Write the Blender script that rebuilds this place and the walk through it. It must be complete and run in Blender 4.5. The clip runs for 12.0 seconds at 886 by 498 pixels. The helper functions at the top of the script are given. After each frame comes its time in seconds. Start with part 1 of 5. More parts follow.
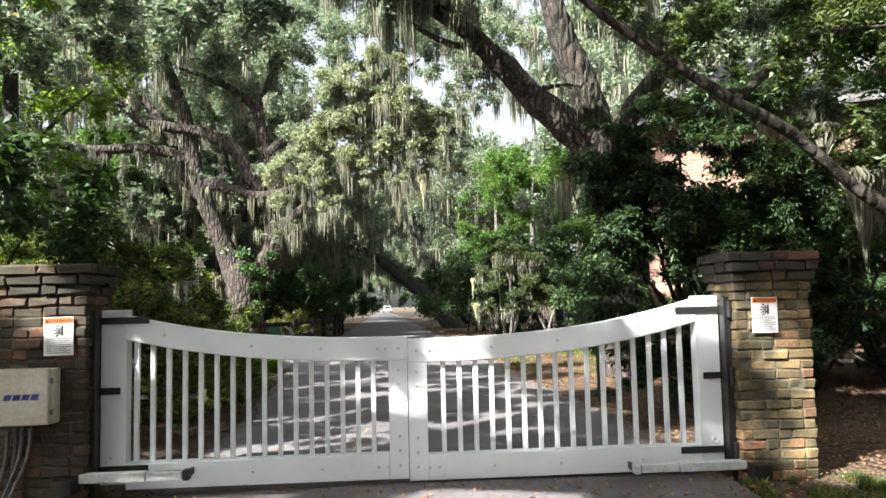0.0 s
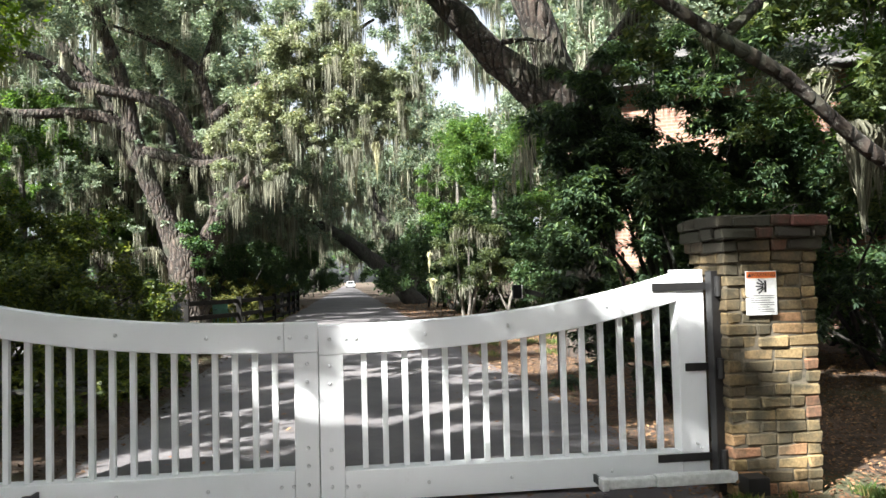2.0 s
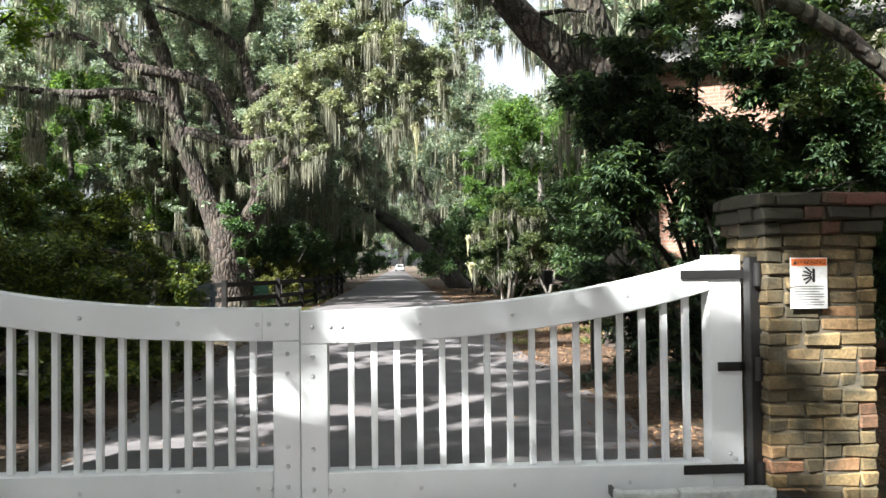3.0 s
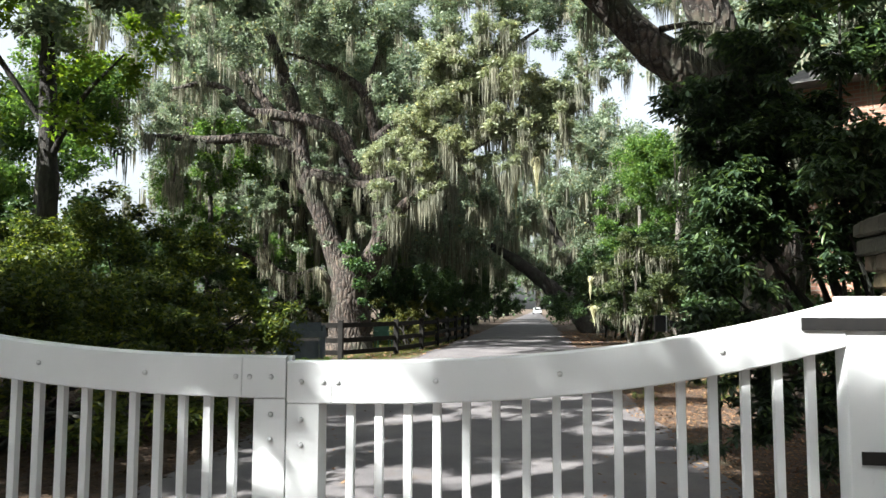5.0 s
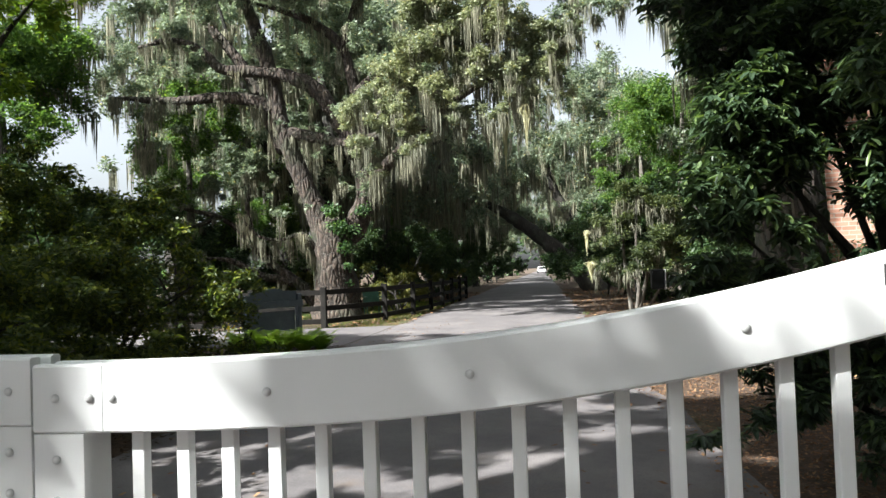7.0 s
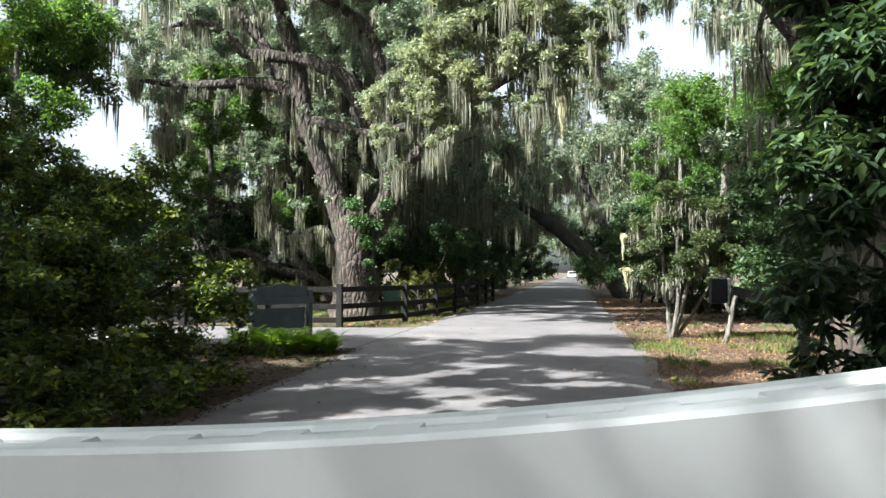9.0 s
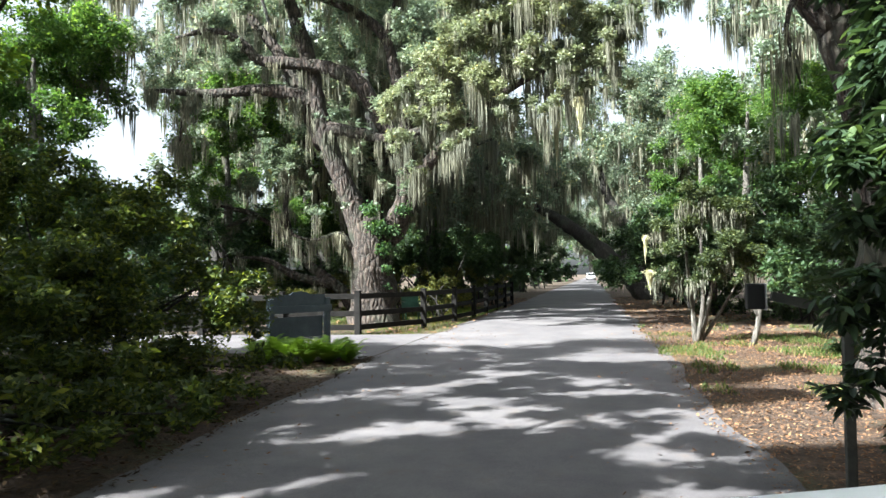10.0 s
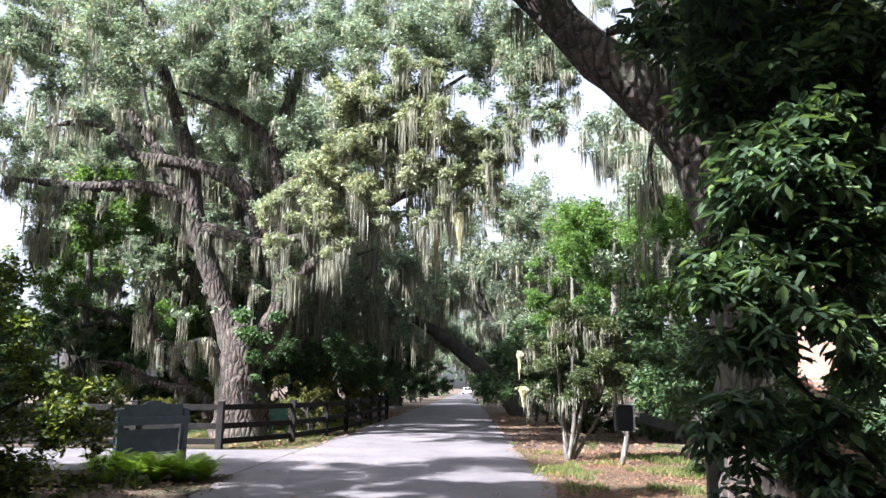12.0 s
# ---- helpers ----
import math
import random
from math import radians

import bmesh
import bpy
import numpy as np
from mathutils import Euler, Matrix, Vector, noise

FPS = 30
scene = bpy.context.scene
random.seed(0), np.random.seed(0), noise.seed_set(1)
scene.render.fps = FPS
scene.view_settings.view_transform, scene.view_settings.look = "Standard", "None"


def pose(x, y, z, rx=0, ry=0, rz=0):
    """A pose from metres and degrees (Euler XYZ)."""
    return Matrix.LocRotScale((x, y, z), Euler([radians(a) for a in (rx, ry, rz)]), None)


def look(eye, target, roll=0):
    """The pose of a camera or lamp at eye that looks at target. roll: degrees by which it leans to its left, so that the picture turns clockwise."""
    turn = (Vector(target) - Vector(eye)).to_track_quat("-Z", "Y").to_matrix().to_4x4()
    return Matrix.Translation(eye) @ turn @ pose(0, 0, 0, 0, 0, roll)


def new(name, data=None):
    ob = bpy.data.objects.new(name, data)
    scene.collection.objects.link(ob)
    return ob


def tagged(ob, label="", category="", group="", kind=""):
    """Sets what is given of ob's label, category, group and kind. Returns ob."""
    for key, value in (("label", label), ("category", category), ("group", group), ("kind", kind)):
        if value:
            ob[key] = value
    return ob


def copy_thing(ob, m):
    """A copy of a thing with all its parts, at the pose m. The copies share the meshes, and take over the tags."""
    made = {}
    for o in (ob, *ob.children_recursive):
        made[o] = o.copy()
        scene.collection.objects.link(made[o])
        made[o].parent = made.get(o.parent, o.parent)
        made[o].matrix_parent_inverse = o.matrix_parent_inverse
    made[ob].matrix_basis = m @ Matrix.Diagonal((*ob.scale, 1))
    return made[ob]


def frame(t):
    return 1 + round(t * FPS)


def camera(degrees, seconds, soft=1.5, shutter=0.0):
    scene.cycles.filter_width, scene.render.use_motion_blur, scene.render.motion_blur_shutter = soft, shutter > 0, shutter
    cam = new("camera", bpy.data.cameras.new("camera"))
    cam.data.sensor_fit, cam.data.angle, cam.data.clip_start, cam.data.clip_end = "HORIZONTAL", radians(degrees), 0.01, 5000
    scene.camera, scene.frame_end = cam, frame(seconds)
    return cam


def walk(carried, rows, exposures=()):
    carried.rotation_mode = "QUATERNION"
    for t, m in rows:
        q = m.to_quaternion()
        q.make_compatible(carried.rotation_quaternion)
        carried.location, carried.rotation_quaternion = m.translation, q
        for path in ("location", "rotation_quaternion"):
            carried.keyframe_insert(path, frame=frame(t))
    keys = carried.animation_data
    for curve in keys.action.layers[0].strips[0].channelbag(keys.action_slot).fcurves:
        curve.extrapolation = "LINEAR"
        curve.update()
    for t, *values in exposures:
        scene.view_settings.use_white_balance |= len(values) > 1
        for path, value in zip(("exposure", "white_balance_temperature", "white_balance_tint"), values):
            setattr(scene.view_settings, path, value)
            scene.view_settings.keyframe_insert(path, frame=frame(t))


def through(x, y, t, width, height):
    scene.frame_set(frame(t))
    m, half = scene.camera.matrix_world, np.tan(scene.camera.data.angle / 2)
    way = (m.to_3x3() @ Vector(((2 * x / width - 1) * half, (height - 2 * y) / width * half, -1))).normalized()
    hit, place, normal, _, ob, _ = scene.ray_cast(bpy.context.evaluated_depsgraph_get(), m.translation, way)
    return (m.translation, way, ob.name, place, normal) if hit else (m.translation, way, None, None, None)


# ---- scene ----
cam = camera(62.1, 12.0, soft=1.5)
PATH = [
    (0, (-0.432, 0.424, 1.417), (-0.278, 2.413, 1.568), -1.3),
    (0.5, (-0.38, 0.763, 1.404), (-0.255, 2.757, 1.476), -2.2),
    (1, (-0.297, 1.075, 1.39), (0.003, 3.053, 1.396), -1.4),
    (1.5, (-0.209, 1.378, 1.417), (0.149, 3.345, 1.447), -3.3),
    (2, (-0.062, 1.609, 1.423), (0.185, 3.592, 1.504), -1.5),
    (2.5, (0.13, 1.846, 1.417), (0.298, 3.838, 1.456), -0.4),
    (3, (0.3, 2.093, 1.409), (0.409, 4.089, 1.45), -0.7),
    (5, (0.852, 3.072, 1.393), (0.584, 5.048, 1.552), 0.1),
    (5.5, (0.965, 3.365, 1.394), (0.532, 5.314, 1.514), 0.3),
    (6, (1.028, 3.698, 1.384), (0.671, 5.663, 1.484), -0.5),
    (6.5, (1.079, 4.045, 1.375), (0.863, 6.033, 1.427), -1.1),
    (6.7, (1.099, 4.199, 1.376), (0.854, 6.183, 1.434), -1.5),
    (8.3, (1.176, 5.202, 1.375), (0.8, 7.166, 1.408), -1.7),
    (8.5, (1.156, 5.31, 1.372), (0.73, 7.264, 1.416), -1.0),
    (9, (1.093, 5.558, 1.364), (0.73, 7.523, 1.424), 0.2),
    (9.5, (1.037, 5.692, 1.381), (0.709, 7.664, 1.444), 0.0),
    (10, (1.037, 5.774, 1.401), (0.627, 7.73, 1.471), -0.7),
    (10.5, (1.059, 5.856, 1.407), (0.709, 7.823, 1.505), -0.5),
    (11, (1.077, 5.941, 1.414), (0.844, 7.923, 1.554), -0.5),
    (11.5, (1.072, 5.97, 1.415), (0.947, 7.949, 1.677), 0.4),
    (12, (1.07, 5.965, 1.416), (0.984, 7.929, 1.785), 0.7),
]
EXPOSURES = [(0, 2.36, 6200, 8), (3, 2.28, 6150, 7), (5, 2.12, 6150, 6), (6.5, 1.94, 6200, 7), (8.5, 2.1, 6000, 4), (9.5, 2.36, 5950, 4), (10.5, 2.46, 5800, 5), (12, 2.5, 5750, 16)]
walk(cam, [(t, look(eye, target, roll)) for t, eye, target, roll in PATH], EXPOSURES)

# ---- sky and sun ----
SUN_FROM = Vector((-0.58, -0.48, 0.66)).normalized()
world = bpy.data.worlds.new("sky")
scene.world = world
world.use_nodes = True
wn = world.node_tree
wn.nodes.clear()
sky = wn.nodes.new("ShaderNodeTexSky")
sky.sky_type = "NISHITA"
sky.sun_disc = False
sky.sun_elevation = math.asin(SUN_FROM.z)
sky.sun_rotation = math.atan2(SUN_FROM.x, SUN_FROM.y)
sky.dust_density = 4.0
sky.ozone_density = 0.6
bgn = wn.nodes.new("ShaderNodeBackground")
bgn.inputs[1].default_value = 0.058
wout = wn.nodes.new("ShaderNodeOutputWorld")
haze = wn.nodes.new("ShaderNodeHueSaturation")
haze.inputs["Saturation"].default_value, haze.inputs["Value"].default_value = 0.25, 1.3
wn.links.new(sky.outputs[0], haze.inputs["Color"])
wn.links.new(haze.outputs[0], bgn.inputs[0])
wn.links.new(bgn.outputs[0], wout.inputs[0])
sun = new("sun", bpy.data.lights.new("sun", "SUN"))
sun.data.energy, sun.data.angle, sun.data.color = 5.0, radians(0.53), (1.0, 0.965, 0.9)
sun.matrix_world = look(SUN_FROM * 60, (0, 0, 0))


# ---- materials ----
def material(name, base, rough=0.7, metal=0.0):
    m = bpy.data.materials.new(name)
    m.use_nodes = True
    b = m.node_tree.nodes["Principled BSDF"]
    b.inputs["Base Color"].default_value = (*base, 1)
    b.inputs["Roughness"].default_value = rough
    b.inputs["Metallic"].default_value = metal
    return m, m.node_tree, b


def node(nt, kind, **values):
    n = nt.nodes.new(kind)
    for key, value in values.items():
        n.inputs[key.replace("_", " ")].default_value = value
    return n


def ramp(nt, source, stops):
    r = nt.nodes.new("ShaderNodeValToRGB")
    r.color_ramp.elements[0].position, r.color_ramp.elements[0].color = stops[0][0], (*stops[0][1], 1)
    r.color_ramp.elements[1].position, r.color_ramp.elements[1].color = stops[-1][0], (*stops[-1][1], 1)
    for p, c in stops[1:-1]:
        e = r.color_ramp.elements.new(p)
        e.color = (*c, 1)
    nt.links.new(source, r.inputs[0])
    return r.outputs[0]


def noise_of(nt, scale, detail=5.0, rough=0.6, stretch=None):
    co = nt.nodes.new("ShaderNodeTexCoord").outputs["Object"]
    if stretch:
        mp = nt.nodes.new("ShaderNodeMapping")
        mp.inputs["Scale"].default_value = stretch
        nt.links.new(co, mp.inputs[0])
        co = mp.outputs[0]
    n = node(nt, "ShaderNodeTexNoise", Scale=scale, Detail=detail, Roughness=rough)
    nt.links.new(co, n.inputs["Vector"])
    return n.outputs[0]


def mix(nt, fac, a, b, mode="MIX"):
    m = nt.nodes.new("ShaderNodeMix")
    m.data_type, m.blend_type = "RGBA", mode
    for sock, v in ((m.inputs[0], fac), (m.inputs[6], a), (m.inputs[7], b)):
        if isinstance(v, (int, float)):
            sock.default_value = v
        elif isinstance(v, tuple):
            sock.default_value = (*v, 1)
        else:
            nt.links.new(v, sock)
    return m.outputs[2]


def bump(nt, b, height, strength=0.4, distance=0.02):
    n = node(nt, "ShaderNodeBump", Strength=strength, Distance=distance)
    nt.links.new(height, n.inputs["Height"])
    nt.links.new(n.outputs[0], b.inputs["Normal"])


def leaf_material(name, stops, rough=0.5, through=0.35, spec=0.3, glow=(1.3, 1.35, 0.6)):
    """A leaf that differs from its neighbours and lets some light through."""
    m, nt, b = material(name, stops[0][1], rough)
    isl = nt.nodes.new("ShaderNodeNewGeometry").outputs["Random Per Island"]
    col = ramp(nt, isl, stops)
    patch = noise_of(nt, 0.7, 3)
    col = mix(nt, 0.5, col, ramp(nt, patch, [(0.3, (0.55, 0.62, 0.6)), (0.7, (1.25, 1.15, 0.9))]), "MULTIPLY")
    nt.links.new(col, b.inputs["Base Color"])
    b.inputs["Specular IOR Level"].default_value = spec
    tr = nt.nodes.new("ShaderNodeBsdfTranslucent")
    nt.links.new(mix(nt, 1.0, col, glow, "MULTIPLY"), tr.inputs[0])
    sh = nt.nodes.new("ShaderNodeMixShader")
    sh.inputs[0].default_value = through
    out = nt.nodes["Material Output"]
    nt.links.new(b.outputs[0], sh.inputs[1])
    nt.links.new(tr.outputs[0], sh.inputs[2])
    nt.links.new(sh.outputs[0], out.inputs[0])
    return m


OAK_LEAF = leaf_material("oak_leaf", [(0.0, (0.092, 0.125, 0.092)), (0.6, (0.19, 0.235, 0.175)), (0.95, (0.29, 0.335, 0.255)), (1.0, (0.36, 0.29, 0.1))], through=0.36, glow=(1.15, 1.22, 0.9))
# paler copy of the oak leaf: sunlight is put into the colour
LIT_OAK_LEAF = leaf_material("lit_oak_leaf", [(0.0, (0.14, 0.165, 0.11)), (0.6, (0.27, 0.295, 0.2)), (0.96, (0.37, 0.39, 0.28)), (1.0, (0.42, 0.34, 0.12))], through=0.35, glow=(1.15, 1.2, 0.8))
BRIGHT_LEAF = leaf_material("bright_leaf", [(0.0, (0.05, 0.1, 0.035)), (0.7, (0.095, 0.17, 0.05)), (1.0, (0.18, 0.26, 0.07))], through=0.5)
WOOD_LEAF = leaf_material("wood_leaf", [(0.0, (0.035, 0.075, 0.035)), (0.7, (0.075, 0.14, 0.06)), (1.0, (0.13, 0.2, 0.08))], through=0.4)
AZALEA_LEAF = leaf_material("azalea_leaf", [(0.0, (0.036, 0.058, 0.022)), (0.7, (0.085, 0.115, 0.032)), (1.0, (0.24, 0.26, 0.05))], 0.45, 0.42)
OLIVE_LEAF = leaf_material("olive_leaf", [(0.0, (0.035, 0.05, 0.025)), (0.7, (0.08, 0.105, 0.05)), (1.0, (0.17, 0.19, 0.08))], through=0.35)
# darker wood leaf: the shade under the trees is put into its colour
SHADE_LEAF = leaf_material("shaded_leaf", [(0.0, (0.026, 0.05, 0.024)), (0.75, (0.055, 0.098, 0.042)), (1.0, (0.11, 0.15, 0.06))], through=0.3)
BAY_LEAF = leaf_material("bay_leaf", [(0.0, (0.026, 0.046, 0.028)), (0.75, (0.055, 0.09, 0.05)), (1.0, (0.13, 0.19, 0.065))], 0.4, 0.34, 0.45, (1.2, 1.25, 0.7))
HANGING_LEAF = leaf_material("hanging_oak_leaf", [(0.0, (0.045, 0.07, 0.035)), (0.7, (0.09, 0.125, 0.055)), (1.0, (0.17, 0.2, 0.075))], through=0.45, glow=(1.25, 1.25, 0.6))
# brighter copy of the bright leaf, with sunlight put into its colour
SUNNY_LEAF = leaf_material("sunlit_leaf", [(0.0, (0.09, 0.16, 0.03)), (0.7, (0.17, 0.26, 0.045)), (1.0, (0.28, 0.36, 0.07))], through=0.5, glow=(1.35, 1.35, 0.5))
YELLOW_LEAF = leaf_material("yellowing_leaf", [(0.0, (0.07, 0.085, 0.03)), (0.7, (0.14, 0.155, 0.05)), (1.0, (0.24, 0.22, 0.07))], through=0.45, glow=(1.25, 1.2, 0.55))
FERN_LEAF = leaf_material("fern_leaf", [(0.0, (0.12, 0.22, 0.03)), (1.0, (0.27, 0.38, 0.07))], 0.5, 0.45)
GRASS_LEAF = leaf_material("grass_blade", [(0.0, (0.05, 0.09, 0.02)), (0.7, (0.1, 0.15, 0.035)), (1.0, (0.28, 0.23, 0.1))], 0.6, 0.35)
FLOWER = leaf_material("flower", [(0.0, (0.6, 0.45, 0.02)), (1.0, (0.7, 0.6, 0.05))], 0.6, 0.3)
MOSS = leaf_material("hanging_moss", [(0.0, (0.11, 0.11, 0.09)), (0.6, (0.21, 0.21, 0.17)), (1.0, (0.31, 0.305, 0.24))], 0.95, 0.3, 0.02, (1.05, 1.0, 0.9))
PALE_MOSS = leaf_material("pale_moss", [(0.0, (0.42, 0.42, 0.28)), (1.0, (0.55, 0.54, 0.4))], 0.9, 0.35, 0.05, (1.05, 1.0, 0.85))
# darker copy of the leaf litter: shade below bushes put into its colour
SHADED_LITTER = leaf_material("shaded_litter", [(0.0, (0.03, 0.018, 0.012)), (0.6, (0.075, 0.045, 0.027)), (1.0, (0.15, 0.1, 0.06))], 0.8, 0.05, 0.2)
LITTER = leaf_material("leaf_litter", [(0.0, (0.08, 0.042, 0.026)), (0.5, (0.19, 0.1, 0.058)), (0.85, (0.28, 0.165, 0.092)), (1.0, (0.35, 0.23, 0.13))], 0.8, 0.05, 0.2)


def node_color(nt, scale):
    return node(nt, "ShaderNodeTexNoise", Scale=float(scale), Detail=4.0).outputs[1]


def bark_material(name, dark, light, lichen):
    m, nt, b = material(name, dark, 0.9)
    fine = noise_of(nt, 9, 8, 0.7, (1, 1, 0.25))
    big = noise_of(nt, 1.3, 4)
    ridge = node(nt, "ShaderNodeTexVoronoi", Scale=16.0)
    ridge.feature = "DISTANCE_TO_EDGE"
    co = nt.nodes.new("ShaderNodeTexCoord").outputs["Object"]
    mp = nt.nodes.new("ShaderNodeMapping")
    mp.inputs["Scale"].default_value = (1, 1, 0.3)
    nt.links.new(mix(nt, 0.12, co, node_color(nt, 5)), mp.inputs[0])
    nt.links.new(mp.outputs[0], ridge.inputs["Vector"])
    col = mix(nt, 1.0, ramp(nt, fine, [(0.3, dark), (0.7, light)]), ramp(nt, ridge.outputs[0], [(0.0, (0.45, 0.45, 0.45)), (0.2, (1.15, 1.15, 1.15))]), "MULTIPLY")
    col = mix(nt, ramp(nt, big, [(0.5, (0, 0, 0)), (0.68, (0.8, 0.8, 0.8))]), col, lichen)
    nt.links.new(col, b.inputs["Base Color"])
    bump(nt, b, fine, 0.9, 0.08)
    return m


BARK = bark_material("oak_bark", (0.01, 0.008, 0.007), (0.05, 0.042, 0.035), (0.042, 0.05, 0.035))
def flaky_bark():
    """Old bark: reddish-brown plates split by dark furrows, flecked with pale lichen."""
    m, nt, b = material("flaky_old_bark", (0.05, 0.038, 0.03), 0.95)
    plates = node(nt, "ShaderNodeTexVoronoi", Scale=9.0)
    plates.feature = "DISTANCE_TO_EDGE"
    co = nt.nodes.new("ShaderNodeTexCoord").outputs["Object"]
    mp = nt.nodes.new("ShaderNodeMapping")
    mp.inputs["Scale"].default_value = (1, 1, 0.32)
    nt.links.new(mix(nt, 0.18, co, node_color(nt, 4)), mp.inputs[0])
    nt.links.new(mp.outputs[0], plates.inputs["Vector"])
    tone = noise_of(nt, 3.0, 6, 0.7)
    c = ramp(nt, tone, [(0.3, (0.02, 0.014, 0.011)), (0.55, (0.05, 0.036, 0.028)), (0.75, (0.085, 0.055, 0.042))])
    c = mix(nt, 1.0, c, ramp(nt, plates.outputs[0], [(0.0, (0.25, 0.25, 0.25)), (0.16, (1.2, 1.2, 1.2))]), "MULTIPLY")
    flecks = noise_of(nt, 22, 4, 0.75)
    c = mix(nt, ramp(nt, flecks, [(0.56, (0, 0, 0)), (0.66, (0.75, 0.75, 0.75))]), c, (0.16, 0.155, 0.135))
    c = mix(nt, ramp(nt, noise_of(nt, 1.1, 4), [(0.5, (0, 0, 0)), (0.66, (0.7, 0.7, 0.7))]), c, (0.03, 0.038, 0.02))
    nt.links.new(c, b.inputs["Base Color"])
    bump(nt, b, plates.outputs[0], 1.0, 0.12)
    return m


OLD_BARK = flaky_bark()
GREY_BARK = bark_material("grey_bark", (0.07, 0.06, 0.05), (0.22, 0.2, 0.17), (0.2, 0.2, 0.17))


def plain(name, base, rough, low, high, scale=3.0, metal=0.0, fine=40.0, relief=0.1, stretch=None):
    """Paint, metal or wood with two scales of wear."""
    m, nt, b = material(name, base, rough, metal)
    big, small = noise_of(nt, scale, 5, 0.65, stretch), noise_of(nt, fine, 3, 0.5, stretch)
    c = mix(nt, 1.0, ramp(nt, big, [(0.32, low), (0.66, high)]), ramp(nt, small, [(0.3, (0.86, 0.86, 0.86)), (0.7, (1.05, 1.05, 1.05))]), "MULTIPLY")
    nt.links.new(c, b.inputs["Base Color"])
    bump(nt, b, small, relief, 0.004)
    return m


def white_paint():
    """Gate paint: slightly uneven, with faint grime in soft patches."""
    m, nt, b = material("white_gate_paint", (0.78, 0.78, 0.77), 0.4)
    c = ramp(nt, noise_of(nt, 1.4, 3), [(0.3, (0.74, 0.745, 0.75)), (0.65, (0.82, 0.825, 0.83))])
    c = mix(nt, ramp(nt, noise_of(nt, 6, 7, 0.75, (1, 1, 0.5)), [(0.62, (0, 0, 0)), (0.8, (0.35, 0.35, 0.35))]), c, (0.42, 0.41, 0.38))
    nt.links.new(c, b.inputs["Base Color"])
    bump(nt, b, noise_of(nt, 90, 3, 0.5, (0.15, 1, 1)), 0.08, 0.003)
    return m


WHITE = white_paint()
BLACK_IRON = plain("black_iron", (0.012, 0.012, 0.013), 0.5, (0.008, 0.008, 0.009), (0.02, 0.018, 0.017), 9)
BOLT_METAL = plain("painted_bolt", (0.5, 0.5, 0.5), 0.35, (0.42, 0.42, 0.43), (0.66, 0.66, 0.66), 30)
GREY_METAL = plain("grey_housing", (0.55, 0.55, 0.53), 0.4, (0.5, 0.5, 0.48), (0.66, 0.66, 0.64), 5)
CREAM = plain("cream_housing", (0.62, 0.56, 0.44), 0.45, (0.5, 0.43, 0.31), (0.66, 0.62, 0.52), 4)
BLUE = plain("blue_print", (0.03, 0.04, 0.2), 0.5, (0.03, 0.035, 0.18), (0.05, 0.06, 0.25))
SIGN_WHITE = plain("sign_white", (0.78, 0.77, 0.74), 0.4, (0.7, 0.69, 0.66), (0.8, 0.79, 0.77), 8)
SIGN_ORANGE = plain("sign_orange", (0.75, 0.16, 0.03), 0.4, (0.66, 0.13, 0.03), (0.78, 0.2, 0.05), 8)
PRINT = plain("black_print", (0.02, 0.02, 0.02), 0.5, (0.015, 0.015, 0.015), (0.035, 0.035, 0.035))
CABLE = plain("grey_cable", (0.11, 0.1, 0.1), 0.6, (0.08, 0.08, 0.08), (0.17, 0.16, 0.15), 20)
SLATE_PAINT = plain("slate_green_paint", (0.075, 0.1, 0.12), 0.4, (0.06, 0.082, 0.1), (0.1, 0.13, 0.15), 4)
FENCE_WOOD = plain("dark_fence_wood", (0.014, 0.013, 0.012), 0.75, (0.008, 0.0075, 0.007), (0.022, 0.02, 0.018), 5, 0, 30, 0.4)
FENCE_WOOD.node_tree.nodes["Principled BSDF"].inputs["Specular IOR Level"].default_value = 0.12
POST_WOOD = plain("weathered_post_wood", (0.07, 0.065, 0.055), 0.85, (0.03, 0.032, 0.028), (0.07, 0.067, 0.056), 6, 0, 40, 0.4)
GLASS_DARK = plain("dark_plastic", (0.006, 0.006, 0.007), 0.5, (0.005, 0.005, 0.005), (0.009, 0.009, 0.01))
MORTAR = plain("mortar", (0.1, 0.085, 0.06), 0.95, (0.045, 0.04, 0.028), (0.14, 0.115, 0.08), 12, 0, 90, 0.5)
ROOFING = plain("roof_shingle", (0.1, 0.095, 0.09), 0.9, (0.07, 0.068, 0.065), (0.13, 0.12, 0.115), 6, 0, 50, 0.5)
WHITE_STONE = plain("pale_paving", (0.55, 0.54, 0.52), 0.8, (0.42, 0.41, 0.4), (0.62, 0.61, 0.6), 4)


